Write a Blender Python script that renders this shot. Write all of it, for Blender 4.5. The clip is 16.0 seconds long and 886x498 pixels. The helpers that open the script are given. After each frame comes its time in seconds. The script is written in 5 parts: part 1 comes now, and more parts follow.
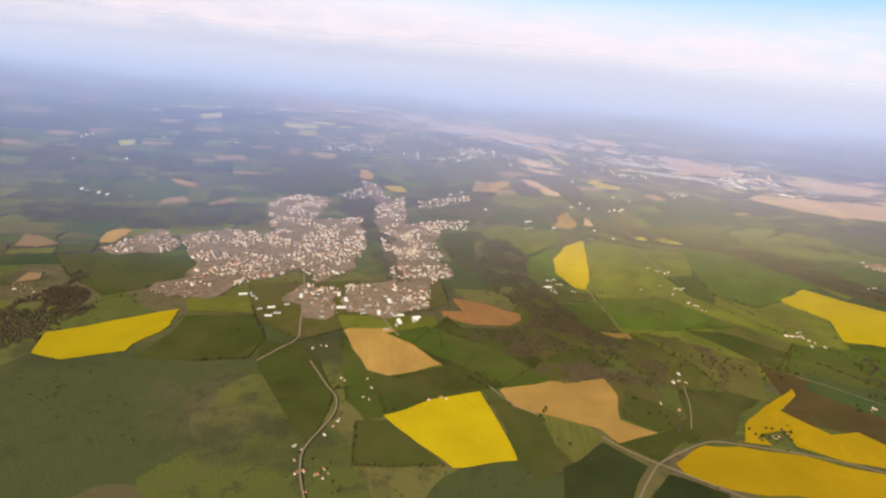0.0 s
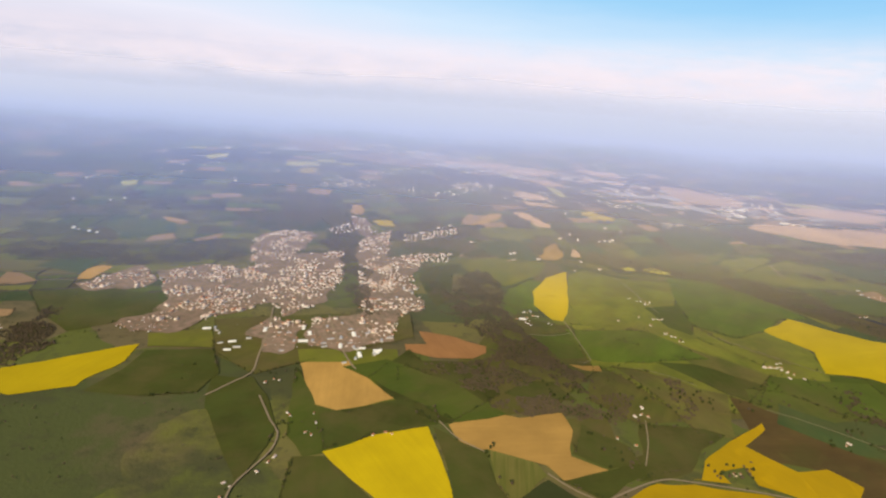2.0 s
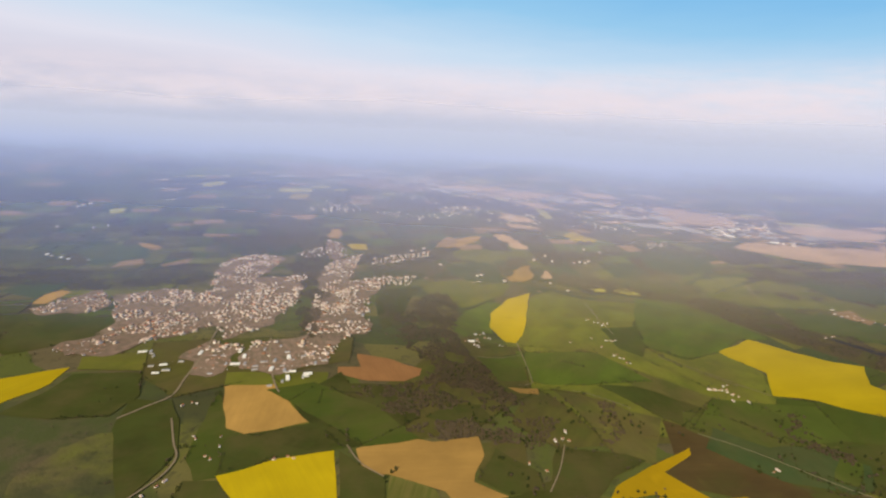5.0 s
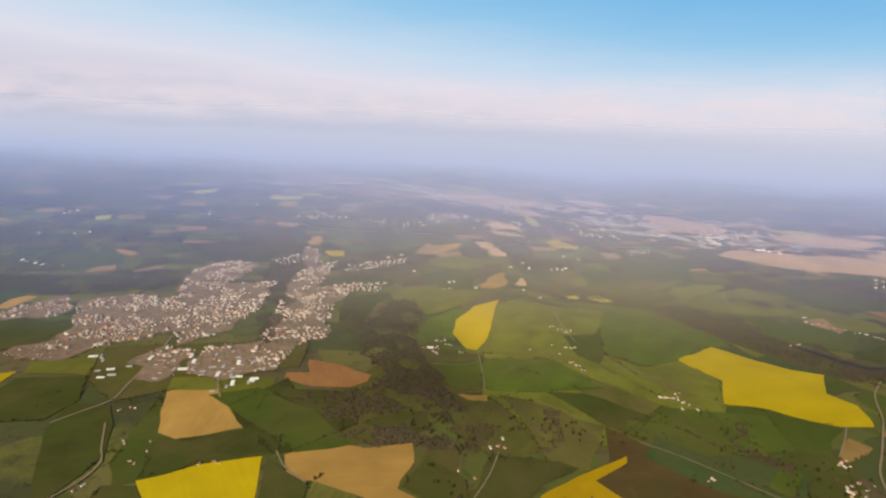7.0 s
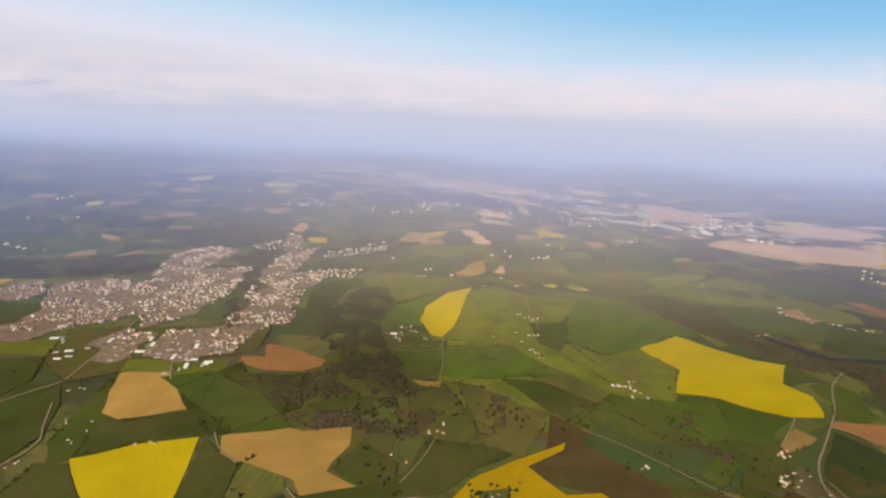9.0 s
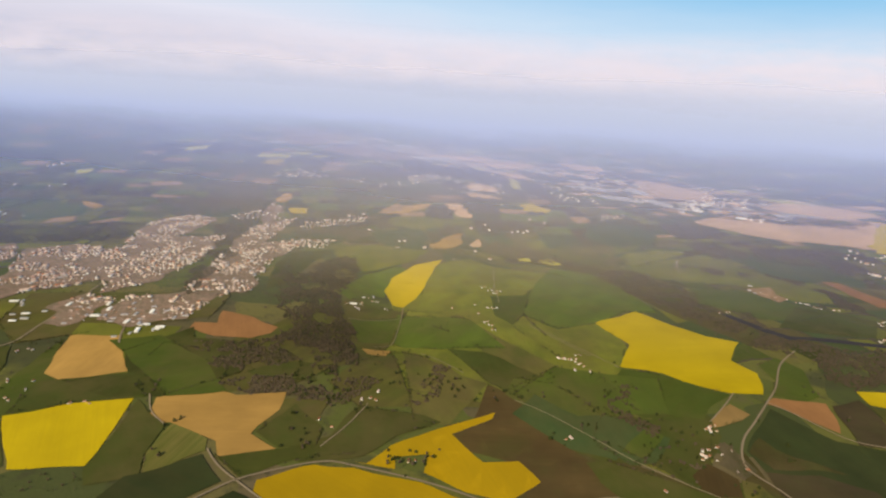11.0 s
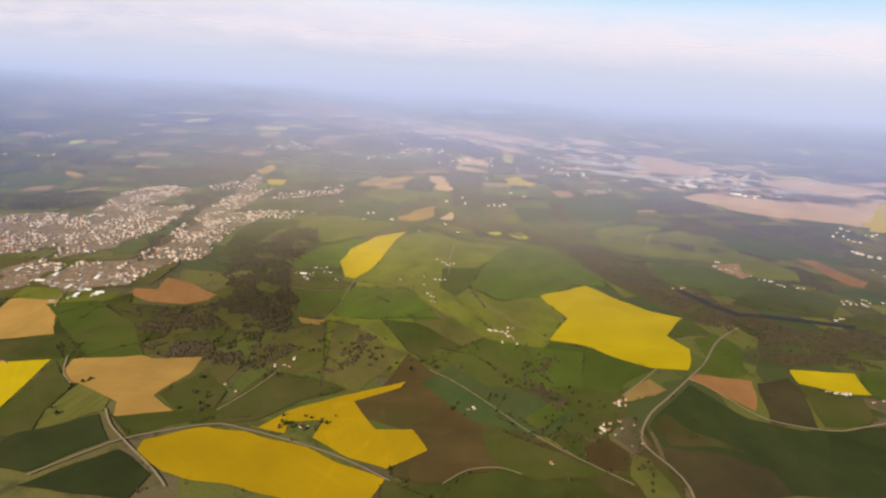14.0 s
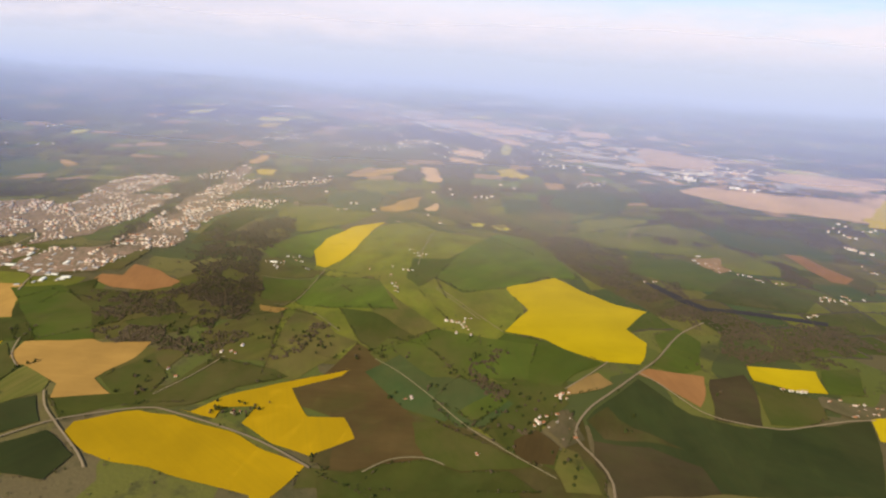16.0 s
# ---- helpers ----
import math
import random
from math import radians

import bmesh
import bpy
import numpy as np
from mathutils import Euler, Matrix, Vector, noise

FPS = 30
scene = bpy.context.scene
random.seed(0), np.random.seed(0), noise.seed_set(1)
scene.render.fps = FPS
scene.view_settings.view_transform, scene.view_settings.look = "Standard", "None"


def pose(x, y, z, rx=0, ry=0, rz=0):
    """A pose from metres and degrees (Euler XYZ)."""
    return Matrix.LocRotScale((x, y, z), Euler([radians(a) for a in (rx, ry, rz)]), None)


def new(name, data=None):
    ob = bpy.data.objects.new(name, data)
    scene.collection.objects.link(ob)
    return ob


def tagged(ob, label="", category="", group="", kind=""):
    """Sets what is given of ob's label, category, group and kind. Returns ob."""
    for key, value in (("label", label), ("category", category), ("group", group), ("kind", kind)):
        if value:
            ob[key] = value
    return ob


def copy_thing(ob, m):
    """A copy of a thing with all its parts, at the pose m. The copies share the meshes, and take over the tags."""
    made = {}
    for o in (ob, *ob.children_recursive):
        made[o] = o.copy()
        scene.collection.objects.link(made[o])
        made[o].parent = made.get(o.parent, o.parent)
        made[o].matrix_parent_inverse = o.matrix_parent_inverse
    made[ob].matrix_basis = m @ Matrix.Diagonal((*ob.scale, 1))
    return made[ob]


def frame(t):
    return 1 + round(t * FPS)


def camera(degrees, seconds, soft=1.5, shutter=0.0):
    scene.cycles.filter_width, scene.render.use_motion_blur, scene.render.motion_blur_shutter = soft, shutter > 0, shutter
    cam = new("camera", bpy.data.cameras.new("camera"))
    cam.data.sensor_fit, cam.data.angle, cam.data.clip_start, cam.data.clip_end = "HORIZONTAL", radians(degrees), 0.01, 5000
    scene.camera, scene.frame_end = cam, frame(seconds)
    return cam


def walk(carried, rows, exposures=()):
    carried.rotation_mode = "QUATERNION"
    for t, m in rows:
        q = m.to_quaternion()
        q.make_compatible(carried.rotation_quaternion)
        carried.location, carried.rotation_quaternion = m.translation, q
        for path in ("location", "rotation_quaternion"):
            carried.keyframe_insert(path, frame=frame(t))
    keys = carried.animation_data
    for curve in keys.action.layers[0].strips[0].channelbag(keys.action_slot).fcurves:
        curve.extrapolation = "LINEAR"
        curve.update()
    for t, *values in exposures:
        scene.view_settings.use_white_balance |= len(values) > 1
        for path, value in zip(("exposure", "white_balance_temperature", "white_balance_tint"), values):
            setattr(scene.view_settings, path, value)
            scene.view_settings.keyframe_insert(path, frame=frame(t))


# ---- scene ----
cam = camera(82.4, 16.0, soft=2.3)
METRES, EYE, TILT, LEAN, TURN = 570.0, 301.0, -20.3, -5.2, 0.0
ROWS = [
    (0.0, 0.0, 0.0, 0.0, -0.0, 0.0, 0.0),
    (0.5, 0.0307, 0.0017, -0.0027, 0.38, 1.26, -0.02),
    (1.0, 0.0612, 0.0031, -0.0044, 0.85, 2.41, 0.02),
    (1.5, 0.0918, 0.005, -0.0061, 1.37, 3.31, 0.19),
    (2.0, 0.1216, 0.0066, -0.0074, 1.94, 3.94, 0.68),
    (2.5, 0.1523, 0.0089, -0.0094, 2.5, 4.51, 1.21),
    (3.0, 0.1829, 0.0114, -0.0115, 2.92, 5.05, 1.47),
    (3.5, 0.2137, 0.0145, -0.0139, 3.22, 5.55, 1.48),
    (4.0, 0.2446, 0.0173, -0.0151, 3.46, 5.97, 1.38),
    (6.5, 0.4006, 0.035, -0.0265, 4.44, 7.69, 0.96),
    (7.0, 0.4317, 0.0389, -0.0285, 4.6, 7.78, 0.96),
    (7.5, 0.4621, 0.0426, -0.0307, 4.79, 7.82, 0.91),
    (8.0, 0.4918, 0.0465, -0.0327, 5.04, 7.7, 0.8),
    (8.5, 0.5215, 0.0504, -0.0343, 5.33, 7.25, 0.64),
    (9.0, 0.5518, 0.0544, -0.0363, 5.67, 6.57, 0.39),
    (11.5, 0.7142, 0.0807, -0.0466, 7.06, 3.13, -0.83),
    (12.0, 0.7449, 0.087, -0.0483, 7.45, 2.61, -0.92),
    (12.5, 0.7756, 0.0933, -0.0493, 7.84, 2.12, -1.02),
    (13.0, 0.8058, 0.101, -0.0512, 8.26, 1.7, -1.15),
    (13.5, 0.8364, 0.1084, -0.0534, 8.66, 1.35, -1.3),
    (14.0, 0.8661, 0.1155, -0.0545, 9.04, 1.02, -1.45),
    (14.5, 0.896, 0.1231, -0.0556, 9.46, 0.76, -1.6),
    (15.0, 0.9256, 0.1306, -0.0568, 9.9, 0.55, -1.77),
    (15.5, 0.9556, 0.1395, -0.0579, 10.39, 0.36, -1.95),
    (16.0, 0.9848, 0.1477, -0.0592, 10.86, 0.24, -2.17),
]

walk(cam, [(t, pose(0, 0, EYE, TILT, LEAN, TURN) @ pose(METRES * x, METRES * y, METRES * z, 90 + pitch, roll, yaw)) for t, x, y, z, yaw, pitch, roll in ROWS],
     [(0.0, 0.3), (1.5, 0.25), (3.5, 0.12), (7.0, 0.0), (9.0, 0.05), (11.5, 0.1), (14.0, 0.22), (16.0, 0.3)])

# ---- sky and sun ----
SUN_EL, SUN_AZ = radians(36), radians(-152)          # azimuth from +y towards +x: behind the camera and to its left
sun = new("sun", bpy.data.lights.new("sun", "SUN"))
sun.data.energy, sun.data.angle, sun.data.color = 4.3, radians(0.6), (1.0, 0.83, 0.54)
toward = Vector((math.sin(SUN_AZ) * math.cos(SUN_EL), math.cos(SUN_AZ) * math.cos(SUN_EL), math.sin(SUN_EL)))
sun.rotation_euler = toward.to_track_quat("Z", "Y").to_euler()
sun.location = (0, 0, 900)


class Nodes:
    """A short way to write node trees."""

    def __init__(self, tree):
        self.t = tree
        tree.nodes.clear()

    def __call__(self, kind, values=None, operation="", clamp=False, feature="", flat=False):
        n = self.t.nodes.new(kind)
        if operation:
            n.operation = operation
        if clamp:
            n.use_clamp = True
        if feature:
            n.feature = feature
        if flat:
            n.voronoi_dimensions = "2D"
        if kind == "ShaderNodeVectorRotate":
            n.rotation_type = "EULER_XYZ"
        if kind == "ShaderNodeMix":
            n.data_type = "RGBA"
        for k, v in (values or {}).items():
            if isinstance(v, bpy.types.NodeSocket):
                self.t.links.new(v, n.inputs[k])
            else:
                n.inputs[k].default_value = v
        return n

    def math(self, op, a, b=0.0, clamp=False):
        return self("ShaderNodeMath", {0: a, 1: b}, operation=op, clamp=clamp).outputs[0]

    def ramp(self, fac, stops):
        n = self("ShaderNodeValToRGB", {"Fac": fac})
        el = n.color_ramp.elements
        while len(el) < len(stops):
            el.new(0.5)
        for e, (p, c) in zip(el, stops):
            e.position, e.color = p, (*c, 1) if len(c) == 3 else c
        return n.outputs[0]

    def mix(self, fac, a, b):
        n = self("ShaderNodeMix", {0: fac})
        for i, v in ((6, a), (7, b)):
            if isinstance(v, bpy.types.NodeSocket):
                self.t.links.new(v, n.inputs[i])
            else:
                n.inputs[i].default_value = (*v, 1)
        return n.outputs[2]

    def noise(self, vec, scale, detail=3.0, rough=0.55):
        return self("ShaderNodeTexNoise", {"Vector": vec, "Scale": scale, "Detail": detail, "Roughness": rough}).outputs["Fac"]


world = bpy.data.worlds.new("sky")
scene.world = world
world.use_nodes = True
n = Nodes(world.node_tree)
way = n("ShaderNodeTexCoord").outputs["Generated"]
sky = n("ShaderNodeTexSky")
sky.sky_type, sky.sun_disc, sky.sun_elevation, sky.sun_rotation = "NISHITA", False, SUN_EL, SUN_AZ
sky.altitude, sky.air_density, sky.dust_density, sky.ozone_density = 800.0, 1.0, 1.0, 1.6
blue = n("ShaderNodeVectorMath", {0: sky.outputs[0], "Scale": 0.105}, operation="SCALE").outputs[0]
axes = n("ShaderNodeSeparateXYZ", {0: way}).outputs
up, east = axes["Z"], axes["X"]
# haze along the horizon, whiter to the west, thinning upwards into the blue
veil = n.noise(n("ShaderNodeMapping", {"Vector": way, "Scale": (1.6, 1.6, 9.0)}).outputs[0], 1.6, 4.0, 0.6)
lift = n.math("ADD", n.math("ADD", up, n.math("MULTIPLY", n.math("SUBTRACT", veil, 0.5), 0.05)), n.math("MULTIPLY", east, 0.08))
low = n.ramp(n.math("ADD", n.math("MULTIPLY", lift, 2.0), 0.4), [
    (0.0, (0.20, 0.26, 0.52)), (0.30, (0.30, 0.35, 0.54)), (0.38, (0.50, 0.53, 0.67)), (0.45, (0.64, 0.63, 0.74)),
    (0.54, (0.73, 0.73, 0.83)), (0.66, (0.57, 0.71, 0.86)), (0.80, (0.31, 0.58, 0.83)), (1.0, (0.14, 0.44, 0.79))])
thin = n.ramp(up, [(0.25, (1, 1, 1)), (0.5, (0, 0, 0))])
# a bank of cumulus with a level base, a little higher to the east
base = n.math("SUBTRACT", up, n.math("ADD", n.math("MULTIPLY", east, 0.026), 0.012))
lumps = n.noise(n("ShaderNodeMapping", {"Vector": way, "Scale": (6.0, 6.0, 22.0)}).outputs[0], 1.8, 8.0, 0.62)
wisp = n.noise(n("ShaderNodeMapping", {"Vector": way, "Scale": (9.0, 9.0, 60.0)}).outputs[0], 1.5, 4.0, 0.55)
band = n.ramp(n.math("ADD", n.math("MULTIPLY", base, 4.0), 0.3), [(0.28, (0, 0, 0)), (0.35, (1, 1, 1)), (0.44, (0.95, 0.95, 0.95)), (0.72, (0, 0, 0))])
cloud = n.math("MULTIPLY", n.ramp(n.math("ADD", n.math("MULTIPLY", lumps, 0.75), n.math("MULTIPLY", wisp, 0.25)), [(0.38, (0.30, 0.30, 0.30)), (0.57, (0.95, 0.95, 0.95))]), band)
mixed = n.mix(cloud, n.mix(thin, blue, low), (0.86, 0.755, 0.795))
n("ShaderNodeOutputWorld", {"Surface": n("ShaderNodeBackground", {"Color": mixed, "Strength": 1.0}).outputs[0]})


# ---- materials ----
def material(name, build):
    m = bpy.data.materials.new(name)
    m.use_nodes = True
    k = Nodes(m.node_tree)
    k("ShaderNodeOutputMaterial", {"Surface": build(k)})
    return m


def surface(k, color, rough=0.9, bump=None, metal=0.0, depth=0.3):
    v = {"Base Color": color if isinstance(color, bpy.types.NodeSocket) else (*color, 1), "Roughness": rough, "Metallic": metal, "Specular IOR Level": 0.05 if rough > 0.9 else 0.2}
    if bump is not None:
        v["Normal"] = k("ShaderNodeBump", {"Height": bump, "Strength": 0.6, "Distance": depth}).outputs[0]
    return k("ShaderNodeBsdfPrincipled", v).outputs[0]


def crop(name, a, b, c, rows=2.2, streak=0.35, big=60.0, mottle=0.8, worn=0.0):
    """A field: two tones in large soft stains, crop rows and fine grain."""
    def build(k):
        at = k("ShaderNodeNewGeometry").outputs["Position"]
        own = k("ShaderNodeObjectInfo").outputs["Random"]
        spin = k("ShaderNodeCombineXYZ", {2: k.math("MULTIPLY", own, 3.1)}).outputs[0]
        laid = k("ShaderNodeVectorRotate", {"Vector": at, "Rotation": spin}).outputs[0]
        stain = k.noise(at, 1.0 / big, 4.0, 0.6)
        line = k("ShaderNodeMapping", {"Vector": laid, "Scale": (1.0 / rows, 0.012, 0.0)}).outputs[0]
        rowed = k.noise(line, 1.0, 2.0, 0.5)
        grain = k.noise(at, 0.9, 3.0, 0.7)
        tone = k.mix(k.ramp(stain, [(0.35, (0, 0, 0)), (0.65, (1, 1, 1))]), a, b)
        tone = k.mix(k.math("MULTIPLY", k.ramp(rowed, [(0.35, (0, 0, 0)), (0.7, (1, 1, 1))]), streak), tone, c)
        tone = k.mix(k.math("MULTIPLY", grain, 0.3), tone, c)
        blotch = k.noise(k("ShaderNodeMapping", {"Vector": laid, "Location": (70.0, 20.0, 0.0), "Scale": (1.0, 0.45, 0.0)}).outputs[0], 1.6 / big, 5.0, 0.65)
        tone = k("ShaderNodeHueSaturation", {"Color": tone, "Value": k.math("ADD", k.math("MULTIPLY", blotch, mottle), 1.0 - 0.5 * mottle)}).outputs[0]
        vary = k("ShaderNodeHueSaturation", {"Color": tone, "Value": k.math("ADD", k.math("MULTIPLY", own, 0.3), 0.85)}).outputs[0]
        poor = k.math("MULTIPLY", k.ramp(k.noise(at, 0.011, 6.0, 0.66), [(0.44, (0, 0, 0)), (0.62, (1, 1, 1))]), worn)
        lush = k.math("MULTIPLY", k.ramp(k.noise(k("ShaderNodeMapping", {"Vector": at, "Location": (40.0, 190.0, 0.0)}).outputs[0], 0.016, 6.0, 0.66), [(0.5, (0, 0, 0)), (0.66, (1, 1, 1))]), worn)
        vary = k.mix(lush, k.mix(poor, vary, (0.112, 0.086, 0.032)), (0.062, 0.082, 0.016))
        return surface(k, vary, 0.95, grain)
    return material(name, build)


# RAPE darkened: the vignette of the lower view is put into the colour
RAPEDIM = crop("rapeseed_dim", (0.40, 0.245, 0.004), (0.34, 0.21, 0.004), (0.27, 0.18, 0.007), 2.5, streak=0.25, mottle=0.4)
RAPE = crop("rapeseed", (0.52, 0.37, 0.005), (0.45, 0.32, 0.005), (0.34, 0.255, 0.008), 2.5, streak=0.25, mottle=0.3)
RAPEPALE = crop("rapeseed_pale", (0.50, 0.43, 0.06), (0.43, 0.38, 0.06), (0.34, 0.32, 0.05))
TAN = crop("stubble", (0.42, 0.245, 0.062), (0.35, 0.205, 0.054), (0.30, 0.175, 0.048), 3.0, streak=0.3)
STRAW = crop("old_straw", (0.25, 0.155, 0.052), (0.21, 0.13, 0.045), (0.17, 0.115, 0.04), 3.0)
CLAY = crop("clay_soil", (0.31, 0.150, 0.055), (0.26, 0.125, 0.047), (0.21, 0.105, 0.040), 2.5)
STRIPE = crop("striped_crop", (0.12, 0.13, 0.024), (0.10, 0.115, 0.022), (0.22, 0.175, 0.05), 3.2, streak=0.6)
PALE = crop("concrete", (0.58, 0.53, 0.51), (0.44, 0.40, 0.38), (0.22, 0.21, 0.19), 22.0, streak=0.6, big=60.0)
GRASS = crop("grass", (0.148, 0.156, 0.020), (0.116, 0.134, 0.018), (0.162, 0.138, 0.026), 4.0, streak=0.25, worn=0.45)
GRASSMID = crop("young_wheat", (0.070, 0.096, 0.014), (0.056, 0.082, 0.013), (0.088, 0.084, 0.017), 4.0, streak=0.25, worn=0.45)
WHEAT = crop("lush_wheat", (0.100, 0.142, 0.018), (0.080, 0.120, 0.016), (0.118, 0.128, 0.022), 4.0, streak=0.3, big=45.0, worn=0.4)
# wheat's own dark green, plus lower-right vignette darkness in the colour
GRASSDARK = crop("winter_wheat", (0.034, 0.045, 0.014), (0.026, 0.036, 0.012), (0.044, 0.042, 0.014), 4.0, streak=0.3, worn=0.12)
# darker GRASS: near fields carry the view's edge dimness in this colour
DEEP = crop("deep_meadow", (0.058, 0.068, 0.013), (0.045, 0.057, 0.012), (0.076, 0.066, 0.016), 4.0, streak=0.25, worn=0.5)
# OLIVE toned down, with the dim foreground's shade mixed into the colour
HEATH = crop("dull_pasture", (0.074, 0.064, 0.018), (0.078, 0.056, 0.023), (0.055, 0.050, 0.016), 7.0, streak=0.4, big=45.0, worn=0.5)
YARD = crop("town_yards", (0.25, 0.158, 0.110), (0.105, 0.090, 0.048), (0.33, 0.235, 0.175), 6.0, big=9.0)
GARDEN = crop("village_gardens", (0.105, 0.086, 0.044), (0.066, 0.066, 0.024), (0.16, 0.115, 0.066), 5.0, big=12.0)
TEAL = crop("thick_wheat", (0.050, 0.076, 0.024), (0.041, 0.064, 0.020), (0.062, 0.076, 0.024), 4.0, streak=0.25, worn=0.3)
# bare earth with the dimness of the view's lower right corner coloured in
EARTHDIM = crop("dimmed_earth", (0.062, 0.044, 0.023), (0.050, 0.038, 0.019), (0.054, 0.047, 0.021), 3.0, worn=0.2)
OLIVE = crop("rough_pasture", (0.126, 0.118, 0.025), (0.120, 0.096, 0.030), (0.080, 0.077, 0.022), 7.0, streak=0.4, big=45.0, worn=0.5)
LITTER = crop("leaf_litter", (0.120, 0.084, 0.050), (0.098, 0.074, 0.040), (0.080, 0.068, 0.034), 6.0, big=25.0)
CANOPY = crop("far_bare_wood", (0.072, 0.060, 0.042), (0.052, 0.052, 0.034), (0.090, 0.070, 0.046), 6.0, big=40.0)
ROSE = crop("dry_soil", (0.66, 0.42, 0.23), (0.52, 0.325, 0.185), (0.38, 0.26, 0.15), 14.0, streak=0.5, big=110.0)
FALLOW = crop("fallow_soil", (0.31, 0.192, 0.095), (0.255, 0.158, 0.078), (0.21, 0.142, 0.066), 4.0)
EARTH = crop("bare_earth", (0.100, 0.064, 0.022), (0.078, 0.051, 0.019), (0.064, 0.046, 0.018), 3.0, worn=0.25)


def land(k):
    """Pasture, scrub and small parcels with hedge-dark borders, for all the land between the fields."""
    at = k("ShaderNodeNewGeometry").outputs["Position"]
    warp = k("ShaderNodeTexNoise", {"Vector": at, "Scale": 0.006, "Detail": 2.0}).outputs["Color"]
    bent = k("ShaderNodeVectorMath", {0: at, 1: k("ShaderNodeVectorMath", {0: warp, "Scale": 90.0}, operation="SCALE").outputs[0]}, operation="ADD").outputs[0]
    flat = k("ShaderNodeMapping", {"Vector": bent, "Scale": (1.0, 1.0, 0.0), "Rotation": (0, 0, 0.5)}).outputs[0]
    cells = k("ShaderNodeTexVoronoi", {"Vector": flat, "Scale": 0.0095}, flat=True)
    cells.distance = "CHEBYCHEV"
    pick = k("ShaderNodeSeparateXYZ", {0: cells.outputs["Color"]}).outputs[0]
    parcel = k.ramp(pick, [(0.0, (0.105, 0.12, 0.025)), (0.20, (0.14, 0.14, 0.03)), (0.36, (0.165, 0.145, 0.042)), (0.48, (0.125, 0.102, 0.048)), (0.60, (0.07, 0.085, 0.025)), (0.76, (0.11, 0.125, 0.025)), (0.88, (0.15, 0.118, 0.058)), (1.0, (0.12, 0.135, 0.027))])
    parcel_node = parcel.node
    parcel_node.color_ramp.interpolation = "CONSTANT"
    rough = k.noise(at, 0.007, 6.0, 0.62)
    heath = k.mix(k.ramp(rough, [(0.52, (0, 0, 0)), (0.64, (0.8, 0.8, 0.8))]), parcel, (0.125, 0.092, 0.052))
    copse = k.noise(k("ShaderNodeMapping", {"Vector": at, "Location": (310.0, 90.0, 0.0), "Scale": (0.7, 1.0, 0.0)}).outputs[0], 0.0055, 6.0, 0.6)
    scrub = k.mix(k.ramp(copse, [(0.535, (0, 0, 0)), (0.60, (0.85, 0.85, 0.85))]), heath, (0.056, 0.060, 0.026))
    # a pale plain of dry fields far off, in streaks
    ax = k("ShaderNodeSeparateXYZ", {0: at}).outputs
    off = k.math("DIVIDE", k.math("ABSOLUTE", k.math("SUBTRACT", k.math("ADD", ax["Y"], k.math("MULTIPLY", ax["X"], 0.62)), 2640.0)), 1050.0)
    plain_part = k.ramp(off, [(0.35, (1, 1, 1)), (1.0, (0, 0, 0))])
    parched = k.noise(k("ShaderNodeMapping", {"Vector": bent, "Scale": (0.8, 1.0, 0.0), "Rotation": (0, 0, 0.35)}).outputs[0], 0.0062, 5.0, 0.65)
    scrub = k.mix(k.math("MULTIPLY", plain_part, k.ramp(parched, [(0.47, (0, 0, 0)), (0.60, (0.85, 0.85, 0.85))])), scrub, (0.56, 0.41, 0.31))
    grain = k.noise(at, 0.30, 4.0, 0.7)
    blot = k.noise(at, 0.045, 4.0, 0.7)
    tone = k.mix(k.ramp(blot, [(0.54, (0, 0, 0)), (0.66, (0.7, 0.7, 0.7))]), scrub, (0.055, 0.055, 0.026))
    return surface(k, k.mix(k.math("MULTIPLY", grain, 0.45), tone, (0.07, 0.062, 0.03)), 0.95, grain, depth=1.0)


LAND = material("countryside", land)


def plain(name, a, b, scale=0.6, rough=0.85, metal=0.0, own=0.25, depth=0.05):
    def build(k):
        at = k("ShaderNodeTexCoord").outputs["Object"]
        g = k.noise(at, scale, 4.0, 0.65)
        seed = k("ShaderNodeObjectInfo").outputs["Random"]
        isle = k("ShaderNodeNewGeometry").outputs["Random Per Island"]
        v = k.math("ADD", k.math("MULTIPLY", k.math("ADD", seed, isle), own), 1.0 - own)
        c = k("ShaderNodeHueSaturation", {"Color": k.mix(g, a, b), "Value": v}).outputs[0]
        return surface(k, c, rough, g, metal, depth)
    return material(name, build)


WALL = plain("rendered_wall", (0.88, 0.85, 0.78), (0.82, 0.78, 0.70))
WALLCREAM = plain("cream_wall", (0.74, 0.66, 0.52), (0.66, 0.57, 0.44))
TILE = plain("clay_tiles", (0.66, 0.50, 0.42), (0.52, 0.36, 0.29), 2.0)
TILEDARK = plain("brown_tiles", (0.34, 0.22, 0.17), (0.25, 0.17, 0.14), 2.0)
TERRA = plain("terracotta_tiles", (0.42, 0.165, 0.075), (0.33, 0.13, 0.06), 2.0)
SLATE = plain("grey_slates", (0.34, 0.33, 0.35), (0.24, 0.24, 0.26), 2.0)
SHEET = plain("sheet_roof", (0.42, 0.41, 0.41), (0.31, 0.31, 0.33), 0.3, 0.5)
GLASS = plain("dark_glass", (0.03, 0.035, 0.04), (0.05, 0.055, 0.06), 0.5, 0.15)
TIMBER = plain("painted_timber", (0.20, 0.13, 0.08), (0.15, 0.10, 0.07), 3.0)
ASPHALT = plain("pale_road", (0.30, 0.225, 0.135), (0.24, 0.185, 0.11), 0.2)
DIRT = plain("dirt_lane", (0.26, 0.21, 0.11), (0.19, 0.16, 0.085), 0.2)
